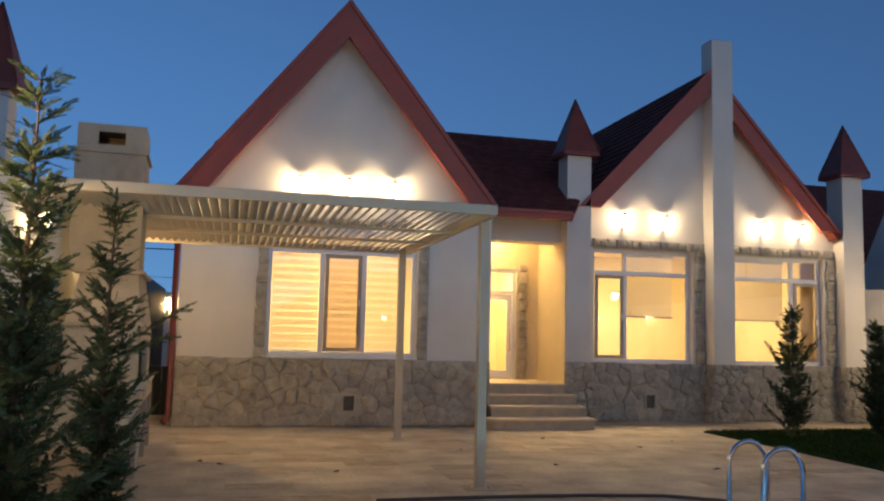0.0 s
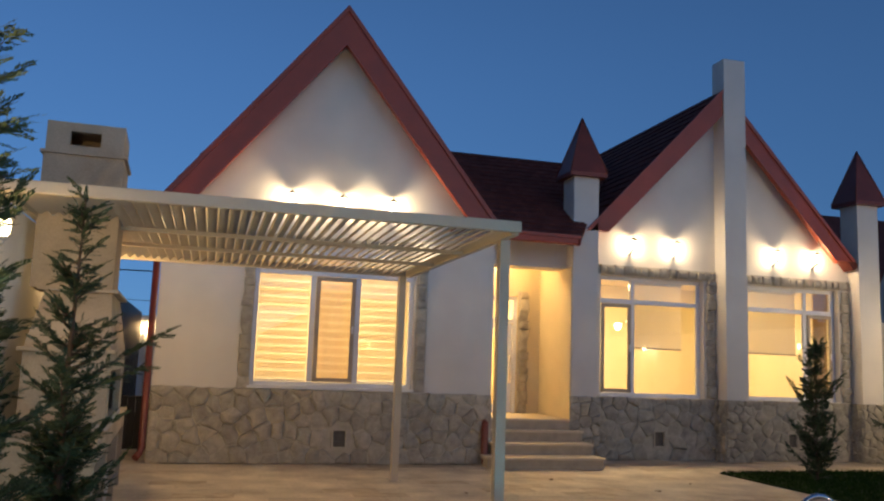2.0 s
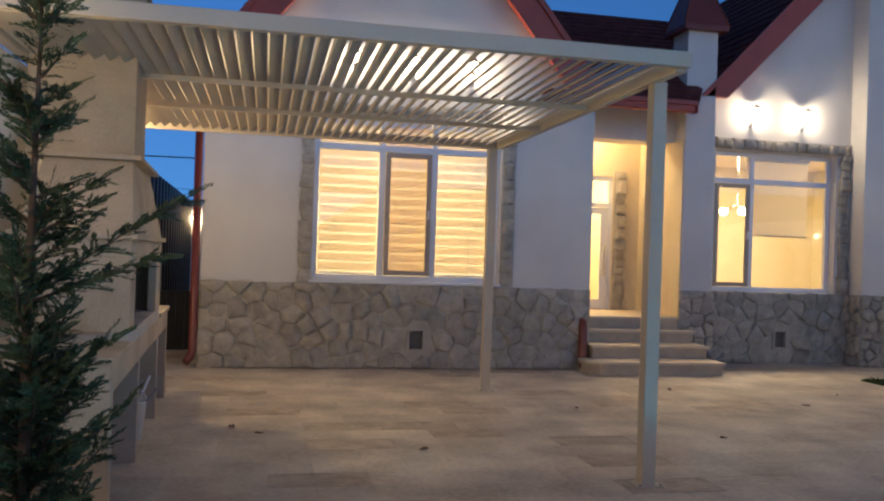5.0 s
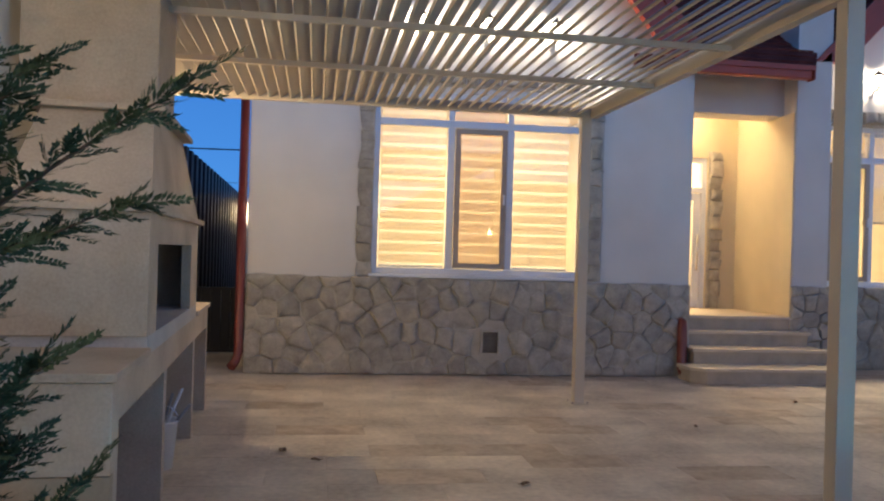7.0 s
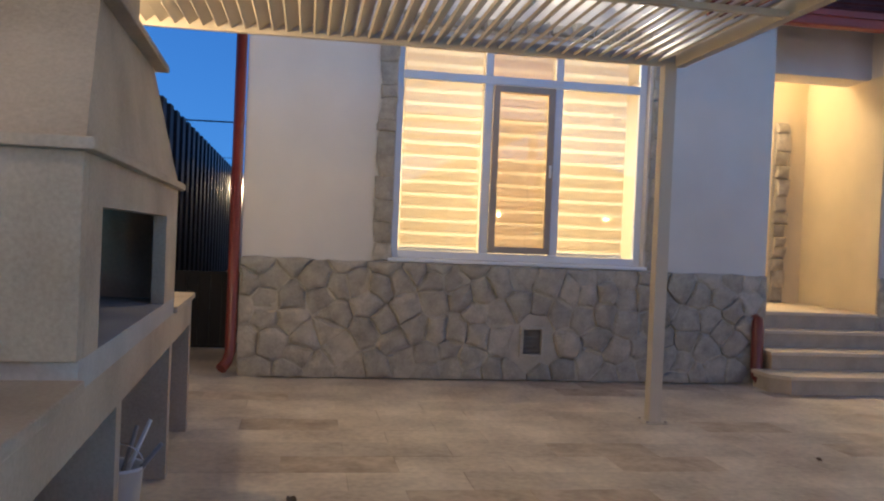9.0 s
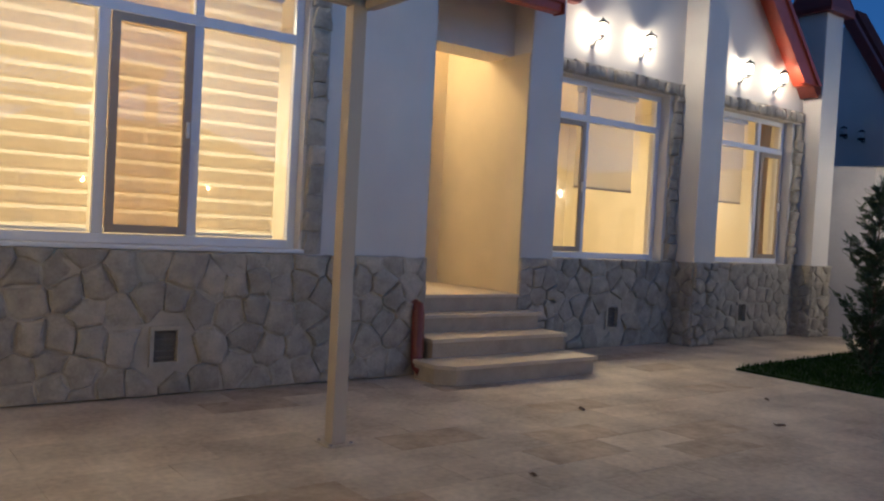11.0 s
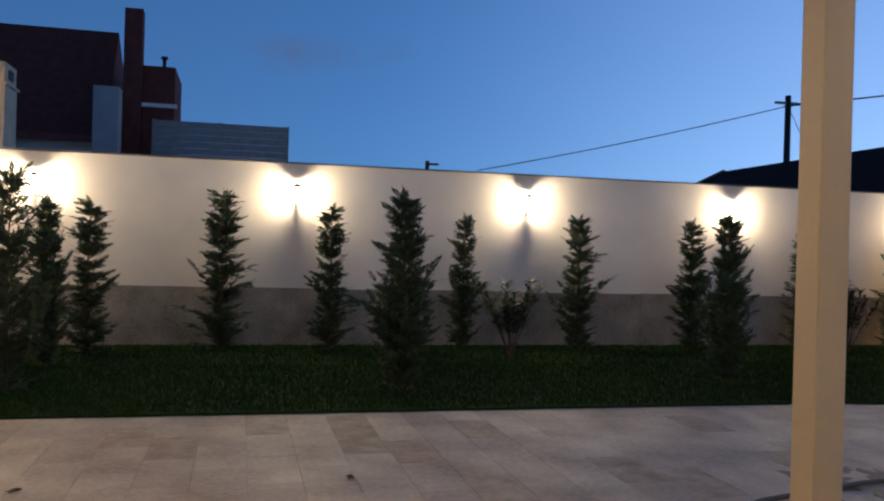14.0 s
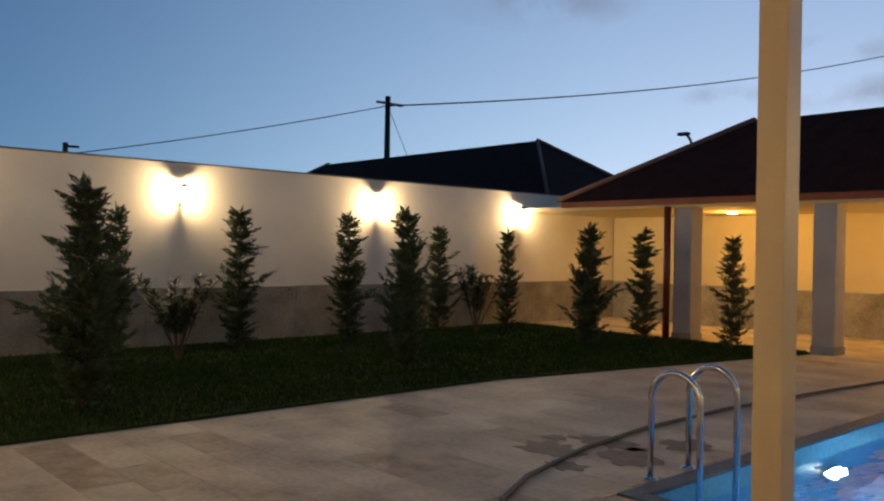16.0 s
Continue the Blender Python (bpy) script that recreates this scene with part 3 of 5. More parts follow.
for x0, x1 in ((7.15, 7.62), (12.25, 12.6)):
    bm = bmesh.new()
    n = 40
    top = [(x0 + (x1 - x0) * k / n, 1.16 + 0.035 * math.sin(k * 1.1)) for k in range(n + 1)]
    rows = [[bm.verts.new((x0 + (x - x0) * (1 - 0.35 * u * (1 - u) * 2), y, 0.70 + 2.6 * u)) for x, y in top] for u in (0, 0.25, 0.45, 0.7, 1)]
    for a, b in zip(rows, rows[1:]):
        for k in range(n):
            bm.faces.new((a[k], a[k + 1], b[k + 1], b[k])).smooth = True
    ob = solid("curtain", bm, CURTAIN, "gathered brown curtain hanging beside the window", "curtain", "curtains of the lounge")
chand = thing("chandelier", "small lit ceiling lamp with three glowing globes", "ceiling lamp")
bm = bmesh.new()
tube(bm, [(9.2, 3.0, 3.6), (9.2, 3.0, 2.55)], 0.012, 8)
part("rod", bm, CHROME, chand)
for k in range(3):
    a = 2.1 * k + 0.3
    bm = bmesh.new()
    tube(bm, [(9.2, 3.0, 2.6), (9.2 + 0.2 * math.cos(a), 3.0 + 0.2 * math.sin(a), 2.5)], 0.01, 6)
    part("arm", bm, CHROME, chand)
    bm = bmesh.new()
    bmesh.ops.create_uvsphere(bm, u_segments=14, v_segments=8, radius=0.07, matrix=Matrix.Translation((9.2 + 0.24 * math.cos(a), 3.0 + 0.24 * math.sin(a), 2.47)))
    part("globe", bm, BULB, chand)

# ---------------------------------------------------------------- wall lamps
def wall_lamp(x, y, z, face, group, watts=34, colour=WARM):
    """A lantern on a pale elbow arm: cup, glowing glass and a wide hat; face: the way it looks off the wall."""
    fx, fy = face

    def at(out, up):
        return (x + fx * out, y + fy * out, z + up)

    ob = thing("wall_lamp", "lit wall lantern with glowing glass on a pale elbow arm", "wall lamp", group)
    bm = bmesh.new()
    tube(bm, [at(0, -0.02), at(0.015, -0.02)], 0.045, 14)
    tube(bm, [at(0.015, -0.02), at(0.024, -0.02)], 0.032, 14)
    part("wall_plate", bm, PALE_METAL, ob)
    bm = bmesh.new()
    tube(bm, [at(0.024, -0.02), at(0.040, -0.018), at(0.050, 0.0), at(0.056, 0.022), at(0.075, 0.032), at(0.135, 0.034), at(0.15, 0.04), at(0.15, 0.055)], 0.017, 10)
    part("arm", bm, PALE_METAL, ob)
    bm = bmesh.new()
    lathe(bm, [(0.018, 0.0), (0.034, 0.008), (0.040, 0.020), (0.040, 0.030), (0.030, 0.034)], at(0.15, 0.05), 16)
    part("cup", bm, PALE_METAL, ob)
    bm = bmesh.new()
    lathe(bm, [(0.030, 0.0), (0.044, 0.03), (0.050, 0.07), (0.046, 0.11), (0.036, 0.125)], at(0.15, 0.085), 16)
    part("glass_globe", bm, LAMPGLASS, ob, "glowing frosted glass").visible_shadow = False
    bm = bmesh.new()
    lathe(bm, [(0.074, 0.0), (0.076, 0.006), (0.055, 0.026), (0.026, 0.044), (0.012, 0.048)], at(0.15, 0.212), 18)
    part("hat", bm, IRON, ob)
    bm = bmesh.new()
    lathe(bm, [(0.008, 0.0), (0.012, 0.010), (0.010, 0.020), (0.003, 0.030)], at(0.15, 0.258), 10)
    part("finial", bm, IRON, ob)
    point_lamp("wall_lamp_light", at(0.15, 0.135), watts, colour, 0.034)
    return ob


PALE_METAL = mat("pale_lamp_metal", (0.55, 0.54, 0.52), 0.45, 0.3, vary=0.1, scale=30, bump=0.02)
for x in (1.83, 2.62, 3.41):
    wall_lamp(x, 0.0, 3.83, (0, -1), "lamps on the tall gable", 24)
for x in (7.98, 8.86, 11.0, 11.88):
    wall_lamp(x, YR, 3.66, (0, -1), "lamps on the wide gable", 20)
for y in (-1.35, -4.82, -8.33, -11.9, -15.5):
    wall_lamp(13.6, y, 2.08, (-1, 0), "lamps on the garden wall", 56)
for y, watts in ((-6.3, 8), (-2.7, 70), (-9.9, 58), (-13.5, 60)):
    wall_lamp(-0.85, y, 2.25, (1, 0), "lamps on the west wall", watts, AMBER)
wall_lamp(-0.98, 10.9, 2.08, (0, -1), "lamps of the passage", 40, AMBER)

# ---------------------------------------------------------------- yard walls
structure("garden_wall_east", boxes((13.6, 13.85, -19.5, 0.3, 0, 2.645)), PLASTER, "long white rendered garden wall", "wall")
structure("garden_wall_coping", boxes((13.57, 13.88, -19.5, 0.3, 2.645, 2.665)), COPING, "thin dark coping on the garden wall", "wall coping")
# the return is painted grey to look shaded despite the first wall lamp
structure("garden_wall_return", prism([(13.17, 0.42), (13.6, -0.05), (13.6, 0.15), (13.30, 0.48)], 0, 2.64, "z"), GREY, "short rendered wall between house and garden wall, greyed as if shaded", "wall")
base = structure("garden_wall_plinth", boxes((13.575, 13.598, -19.4, -0.052, 0, 0.83)), PLINTH, "rough dark grey stone plinth along the garden wall", "plinth")
rnd = random.Random(9)
y = -0.052
while y > -18.6:
    w = rnd.uniform(0.6, 1.2)
    part("block", boxes((13.575 - rnd.uniform(0.008, 0.02), 13.575, max(-18.65, y - w), y - 0.003, 0, 0.845 + rnd.uniform(-0.008, 0.008)), bevel=0.006), PLINTH, base)
    y -= w
structure("garden_wall_west", boxes((-1.1, -0.85, -24, 0.2, 0, 2.70)), PLASTER, "tall white rendered wall on the west side", "wall")
structure("garden_wall_south", boxes((-1.1, 13.85, -24.3, -24, 0, 2.7)), PLASTER, "white rendered wall closing the yard to the south", "wall")
structure("passage_end_wall", boxes((-1.6, 0.3, 10.9, 11.1, 0, 2.56)), PLASTER, "white wall closing the passage", "wall")
fence = thing("sheet_fence", "tall dark brown corrugated sheet metal fence along the passage", "fence")
y = 0.2
while y < 10.4:
    sheet = part("fence_sheet", prism([(-0.90, y), (-0.90, y + 0.10), (-0.86, y + 0.14), (-0.86, y + 0.34), (-0.90, y + 0.38), (-0.90, y + 0.50), (-0.92, y + 0.50), (-0.92, y)], 0.0, 2.62, "z"), FENCE, fence)
    sheet.location.x = -0.016 * (y - 0.2)
    y += 0.5
gate = thing("passage_gate", "closed black sheet metal gate across the passage", "gate")
part("gate_frame", boxes((-0.85, -0.81, 1.62, 1.66, 0.02, 0.86), (-0.06, -0.02, 1.62, 1.66, 0.02, 0.86), (-0.81, -0.06, 1.62, 1.66, 0.82, 0.86), (-0.81, -0.06, 1.62, 1.66, 0.02, 0.06)), DARK, gate)
for k in range(6):
    part("gate_panel", boxes((-0.81 + k * 0.125, -0.81 + k * 0.125 + 0.12, 1.635, 1.65, 0.06, 0.82)), DARK, gate)

# ---------------------------------------------------------------- pergola
PX0, PX1, PY0, PY1, PZ = -0.83, 3.35, -6.06, -1.76, 2.69
perg = thing("pergola", "cream metal louvred pergola on slim posts beside the house", "pergola")
part("front_beam", boxes((PX0, PX1, PY0, PY0 + 0.07, PZ + 0.02, PZ + 0.115), bevel=0.006), PERG, perg)
part("back_beam", boxes((PX0, PX1, PY1 - 0.05, PY1, PZ + 0.01, PZ + 0.10), bevel=0.006), PERG, perg)
part("side_beam", boxes((PX1 - 0.07, PX1, PY0 + 0.07, PY1 - 0.07, PZ, PZ + 0.11), bevel=0.006), PERG, perg)
part("side_beam", boxes((PX0, PX0 + 0.07, PY0 + 0.07, PY1 - 0.07, PZ, PZ + 0.11), bevel=0.006), PERG, perg)
for yb in (-3.32, -4.52):
    part("cross_beam", boxes((PX0 + 0.07, PX1 - 0.07, yb - 0.02, yb + 0.02, PZ - 0.004, PZ + 0.034), bevel=0.004), PERG, perg)
xs = PX0 + 0.13
slat_me = None
while xs < PX1 - 0.1:
    if slat_me is None:
        bm = bmesh.new()
        for q in box(bm, -0.058, 0.058, PY0 + 0.08, PY1 - 0.06, -0.009, 0.009, 0.0):
            q.co = Matrix.Rotation(radians(-40), 3, "Y") @ q.co
        slat_me = finish(bm, "slat")
    s = part("slat", slat_me, PERG, perg)
    s.location = (xs, 0, PZ + 0.075)
    xs += 0.095
for px, py in ((3.24, -1.80), (3.345, -5.61)):
    post = part("post", boxes((px - 0.048, px + 0.048, py - 0.048, py + 0.048, 0.006, PZ + 0.01), bevel=0.006), PERG, perg)
    part("base_plate", boxes((px - 0.09, px + 0.09, py - 0.09, py + 0.09, -0.004, 0.006)), PERG, post)
    for sx, sy in ((-1, -1), (1, -1), (1, 1), (-1, 1)):
        bm = bmesh.new()
        lathe(bm, [(0.010, 0), (0.010, 0.012)], (px + sx * 0.072, py + sy * 0.072, 0.006), 6)
        part("bolt", bm, CHROME, post)

# ---------------------------------------------------------------- barbecue
bbq = thing("barbecue", "sandstone-clad outdoor barbecue with counter, hood and chimney", "barbecue", at=(0.03, -6.19, 0), rz=2.4)
CD = -0.82
part("counter_slab", boxes((CD, 0.02, -0.02, 0.80, 0.865, 0.90), bevel=0.006), BBQ, bbq)
part("counter_slab", boxes((CD, 0.02, 3.06, 4.12, 0.865, 0.90), bevel=0.006), BBQ, bbq)
part("side_slab", boxes((CD, 0.0, 0.0, 0.06, 0.52, 0.862), bevel=0.003), BBQ, bbq)
part("side_slab", boxes((CD, 0.0, 0.0, 0.06, 0, 0.516), bevel=0.003), BBQ2, bbq, "warmer brown sandstone slab")
for y0, y1 in ((0.06, 0.14), (1.42, 1.52), (2.94, 3.04), (4.0, 4.1)):
    part("pier", boxes((CD, 0.0, y0, y1, 0, 0.70)), BBQ, bbq)
part("front_rail", boxes((-0.08, 0.0, 0.06, 4.1, 0.70, 0.862)), BBQ, bbq)
part("back_panel", boxes((CD, CD + 0.04, 0.06, 4.1, 0, 0.862)), CONC, bbq)
part("hearth_floor", boxes((-0.66, 0.0, 0.80, 3.06, 0.862, 0.95)), CONC, bbq)
part("firebox_side", boxes((-0.66, 0.0, 0.78, 0.86, 0.95, 1.525), bevel=0.004), BBQ, bbq)
part("firebox_side", boxes((-0.66, 0.0, 2.98, 3.06, 0.95, 1.525)), BBQ, bbq)
part("firebox_back", boxes((-0.66, -0.60, 0.86, 2.98, 0.95, 1.525)), SOOT, bbq)
part("firebox_front", boxes((-0.06, 0.0, 0.86, 1.06, 0.95, 1.525), (-0.06, 0.0, 2.62, 2.98, 0.95, 1.525), (-0.06, 0.0, 1.06, 2.62, 1.38, 1.525)), BBQ, bbq)
part("lower_ledge", boxes((-0.70, 0.035, 0.74, 3.10, 1.525, 1.56), bevel=0.005), BBQ, bbq)
bm = bmesh.new()
ring0 = [(-0.66, 0.80), (0.0, 0.80), (0.0, 3.04), (-0.66, 3.04)]
ring1 = [(-0.60, 1.22), (-0.06, 1.22), (-0.06, 2.45), (-0.60, 2.45)]
r0 = [bm.verts.new((a, b, 1.56)) for a, b in ring0]
r1 = [bm.verts.new((a, b, 2.05)) for a, b in ring1]
bm.faces.new(r0[::-1]), bm.faces.new(r1)
for i in range(4):
    bm.faces.new((r0[i], r0[(i + 1) % 4], r1[(i + 1) % 4], r1[i]))
part("hood", bm, BBQ, bbq)
part("upper_ledge", boxes((-0.66, 0.0, 1.16, 2.51, 2.05, 2.08), bevel=0.005), BBQ, bbq)
part("chimney", boxes((-0.745, -0.065, 1.34, 2.02, 2.08, 3.29), bevel=0.006), BBQ, bbq)
part("chimney_ledge", boxes((-0.77, -0.04, 1.315, 2.045, 3.29, 3.315)), BBQ, bbq)
bm = bmesh.new()
panel(bm, -0.735, -0.075, 3.315, 3.57, 1.35, 1.41, [(-0.535, -0.275, 3.38, 3.51)])
box(bm, -0.735, -0.075, 1.95, 2.01, 3.315, 3.57), box(bm, -0.735, -0.675, 1.41, 1.95, 3.315, 3.57), box(bm, -0.135, -0.075, 1.41, 1.95, 3.315, 3.57), box(bm, -0.735, -0.075, 1.35, 2.01, 3.57, 3.59)
part("chimney_head", bm, BBQ, bbq)

bucket = thing("bucket", "white plastic bucket with tools standing under the barbecue", "bucket")
bm = bmesh.new()
lathe(bm, [(0.085, 0.0), (0.11, 0.28), (0.118, 0.285), (0.118, 0.30), (0.10, 0.295), (0.08, 0.02)], (-0.17, -4.05, 0.0), 18)
part("bucket_body", bm, WHITE, bucket)
bm = bmesh.new()
tube(bm, [(-0.17 + 0.11 * math.cos(a), -4.05, 0.30 + 0.09 * math.sin(a)) for a in (math.pi * k / 10 for k in range(11))], 0.004, 6)
part("bail", bm, CHROME, bucket)
for k, (dx, dy, ln) in enumerate(((0.06, 0.03, 0.34), (0.09, -0.02, 0.26), (0.03, 0.06, 0.30))):
    bm = bmesh.new()
    tube(bm, [(-0.18, -4.05, 0.14), (-0.18 + dx * 2.2, -4.05 + dy * 2, 0.14 + ln)], [0.012, 0.009], 8)
    part("tool_handle", bm, TIMBER if k else WHITE, bucket)

# ---------------------------------------------------------------- pool
px0, px1, py0, py1 = POOL
shell = thing("pool", "lit blue swimming pool with a mosaic lining", "swimming pool", kind="structure")
bm = bmesh.new()
box(bm, px0 - 0.1, px1 + 0.1, py0 - 0.1, py1 + 0.1, -1.7, -1.6)
box(bm, px0 - 0.1, px0, py0, py1, -1.6, -0.02), box(bm, px1, px1 + 0.1, py0, py1, -1.6, -0.02)
box(bm, px0 - 0.1, px1 + 0.1, py0 - 0.1, py0, -1.6, -0.02), box(bm, px0 - 0.1, px1 + 0.1, py1, py1 + 0.1, -1.6, -0.02)
part("pool_lining", bm, MOSAIC, shell)
for r in ((RIM[0] + 0.003, px0 - 0.003, RIM[2] + 0.003, RIM[3] - 0.003), (px1 + 0.003, RIM[1] - 0.003, RIM[2] + 0.003, RIM[3] - 0.003), (px0 - 0.003, px1 + 0.003, RIM[2] + 0.003, py0), (px0 - 0.003, px1 + 0.003, py1, RIM[3] - 0.003)):
    part("coping", boxes((r[0], r[1], r[2], r[3], -0.019, 0.004), bevel=0.006), COPING, shell, "dark blue mosaic pool edge")
WATER = bpy.data.materials.new("pool_water")
WATER.use_nodes = True
b = WATER.node_tree.nodes["Principled BSDF"]
b.inputs["Base Color"].default_value = (0.40, 0.78, 1.0, 1)
b.inputs["Roughness"].default_value, b.inputs["IOR"].default_value, b.inputs["Transmission Weight"].default_value = 0.02, 1.33, 1.0
nz, bp = WATER.node_tree.nodes.new("ShaderNodeTexNoise"), WATER.node_tree.nodes.new("ShaderNodeBump")
nz.inputs["Scale"].default_value, nz.inputs["Detail"].default_value = 7, 3
bp.inputs["Strength"].default_value, bp.inputs["Distance"].default_value = 0.7, 0.12
WATER.node_tree.links.new(nz.outputs["Fac"], bp.inputs["Height"])
WATER.node_tree.links.new(bp.outputs["Normal"], b.inputs["Normal"])
bm = bmesh.new()
bmesh.ops.create_grid(bm, x_segments=2, y_segments=2, size=0.5)
for v in bm.verts:
    v.co = Vector(((px0 + px1) / 2 + v.co.x * (px1 - px0), (py0 + py1) / 2 + v.co.y * (py1 - py0), -0.16))
water = structure("water", bm, WATER, "clear lit pool water with small ripples", "water")
water.visible_shadow = False
lens = thing("pool_lamp", "round underwater pool lamp shining through the water", "pool lamp")
bm = bmesh.new()
tube(bm, [(px1 - 0.001, -9.95, -0.66), (px1 - 0.04, -9.95, -0.66)], 0.18, 18)
part("rim", bm, CHROME, lens)
bm = bmesh.new()
tube(bm, [(px1 - 0.04, -9.95, -0.66), (px1 - 0.06, -9.95, -0.66)], 0.15, 18)
part("lens", bm, POOLGLOW, lens)
# the light at -12.9 has no lens; it is added to brighten the far water
for y in (-9.95, -12.9):
    point_lamp("pool_light", (px1 - 0.075, y, -0.66), 65, (0.14, 0.68, 1.0), 0.03)


def ladder_rail(parent, y):
    bm = bmesh.new()
    path = [(px1 + 0.18, y, 0.0), (px1 + 0.18, y, 0.53)]
    path += [(px1 + 0.005 + 0.175 * math.cos(a), y, 0.53 + 0.18 * math.sin(a)) for a in (math.pi * k / 12 for k in range(1, 12))]
    path += [(px1 - 0.17, y, 0.53), (px1 - 0.17, y, -1.2)]
    tube(bm, path, 0.021, 12)
    rail = part("rail", bm, CHROME, parent)
    bm = bmesh.new()
    lathe(bm, [(0.055, 0.0), (0.055, 0.008), (0.03, 0.022)], (px1 + 0.18, y, 0.0), 14)
    part("flange", bm, CHROME, rail)


ladder = thing("pool_ladder", "polished steel pool ladder with two hooped rails", "pool ladder")
ladder_rail(ladder, -7.70)
ladder_rail(ladder, -8.15)
for z in (-0.35, -0.65, -0.95):
    part("rung", boxes((px1 - 0.21, px1 - 0.13, -8.15, -7.70, z - 0.012, z + 0.012), bevel=0.004), CHROME, ladder)

bm = bmesh.new()
ctrl = [(2.2, -6.22), (3.2, -6.18), (4.2, -6.2), (5.0, -6.32), (5.45, -6.6), (5.7, -7.1), (5.95, -8.0), (6.08, -9.0), (6.1, -10.3), (6.0, -11.8), (5.85, -13.3), (5.75, -15.0)]
tube(bm, [(x, y, 0.017) for x, y in ctrl], 0.017, 8)
solid("hose", bm, RUBBER, "long grey hose lying across the paving by the pool", "hose")

# ---------------------------------------------------------------- pavilion at the south end
pav = [(9.86, -15.75), (7.48, -15.75), (4.7, -15.75)]
for x, y in pav:
    ob = thing("pavilion_pillar", "square rendered pavilion pillar, greyed to read as shaded", "pillar", "pillars of the pavilion")
    # grey shaft colour holds the shade of the faces towards the yard
    part("shaft", boxes((x - 0.17, x + 0.17, y - 0.17, y + 0.17, 0.12, 2.25), bevel=0.01), GREY, ob)
    part("foot", boxes((x - 0.185, x + 0.185, y - 0.185, y + 0.185, 0, 0.12), bevel=0.006), PLINTH, ob)
bm = bmesh.new()
tube(bm, [(10.12, -15.52, 2.27), (10.12, -15.52, 0.03)], 0.06, 12)
solid("downpipe", bm, PIPE, "brown-red downpipe beside the pavilion pillar", "downpipe")
structure("pavilion_beam", boxes((3.0, 12.4, -15.56, -15.42, 2.30, 2.42)), RED2, "red metal fascia along the pavilion eave", "fascia")
structure("pavilion_ceiling", boxes((3.0, 13.57, -18.7, -15.56, 2.25, 2.32)), CREAM, "pale pavilion ceiling", "ceiling")
structure("pavilion_wall", boxes((3.0, 13.57, -18.9, -18.7, 0, 2.32)), CREAM, "cream rendered back wall of the pavilion", "wall")
base = structure("pavilion_plinth", boxes((3.0, 13.55, -18.698, -18.675, 0, 0.80)), PLINTH, "rough grey stone plinth along the pavilion wall", "plinth")
rnd = random.Random(11)
x = 3.0
while x < 13.4:
    w = rnd.uniform(0.6, 1.2)
    part("block", boxes((x, min(13.54, x + w - 0.003), -18.675, -18.675 + rnd.uniform(0.008, 0.02), 0, 0.82 + rnd.uniform(-0.008, 0.008)), bevel=0.006), PLINTH, base)
    x += w
for x in (9.9, 6.4):
    ob = thing("downlight", "round glowing recessed ceiling light", "ceiling light", "lights of the pavilion")
    bm = bmesh.new()
    lathe(bm, [(0.12, 0.0), (0.12, -0.012), (0.10, -0.02)], (x, -17.3, 2.25), 16)
    part("rim", bm, WHITE, ob)
    bm = bmesh.new()
    lathe(bm, [(0.095, 0.0), (0.085, -0.015)], (x, -17.3, 2.235), 16)
    part("diffuser", bm, BULB, ob)
    point_lamp("pavilion_light", (x, -17.3, 2.12), 44, (1.0, 0.58, 0.18), 0.05)


def hip_roof(name, x0, x1, y0, y1, z0, z1, rx0, rx1, ry0, ry1, label):
    """A hipped roof: eaves rectangle at z0 and the ridge between (rx0, ry0) and (rx1, ry1) at z1."""
    bm = bmesh.new()
    e = [bm.verts.new(p) for p in ((x0, y0, z0), (x1, y0, z0), (x1, y1, z0), (x0, y1, z0))]
    a, b = bm.verts.new((rx0, ry0, z1)), bm.verts.new((rx1, ry1, z1))
    if abs(rx1 - rx0) > abs(ry1 - ry0):
        quads = ((e[0], e[1], b, a), (e[1], e[2], b), (e[2], e[3], a, b), (e[3], e[0], a))
    else:
        quads = ((e[0], e[1], a), (e[1], e[2], b, a), (e[2], e[3], b), (e[3], e[0], a, b))
    for q in quads:
        bm.faces.new(q)
    bm.faces.new(e[::-1])
    bmesh.ops.recalc_face_normals(bm, faces=bm.faces)
    ob = structure(name, bm, ROOF_BACKLIT, label, "roof")
    hips = bmesh.new()
    for p, q in (((x0, y0), (rx0, ry0)), ((x1, y0), (rx1, ry1) if abs(rx1 - rx0) > abs(ry1 - ry0) else (rx0, ry0)), ((x1, y1), (rx1, ry1)), ((x0, y1), (rx0, ry0) if abs(rx1 - rx0) > abs(ry1 - ry0) else (rx1, ry1))):
        tube(hips, [(*p, z0 + 0.02), (*q, z1 + 0.02)], 0.05, 8)
    part("hip_cap", hips, PLASTER_DARK, ob)
    return ob


# near-black base: the shade of slopes seen against the bright sky is in the colour
ROOF_BACKLIT = mat("backlit_brown_roofing", (0.030, 0.014, 0.014), 0.9, vary=0.3, scale=4, fine=40, bump=0.4)
ROOF_BACKLIT.node_tree.nodes["Principled BSDF"].inputs["Specular IOR Level"].default_value = 0.1
PLASTER_DARK = mat("dark_ridge_tile", (0.13, 0.07, 0.06), 0.7, vary=0.2)
hip_roof("roof_pavilion", 2.6, 12.45, -19.0, -15.35, 2.40, 3.85, 5.2, 9.4, -17.1, -17.1, "dark hipped roof of the pavilion")

# ---------------------------------------------------------------- neighbours
nb = thing("neighbour_house", "white neighbouring house with a dark hipped roof behind the garden wall", "house", "neighbouring houses")
part("wall", boxes((16.0, 32.6, -24.9, -19.1, 0, 2.62)), PLASTER, nb)
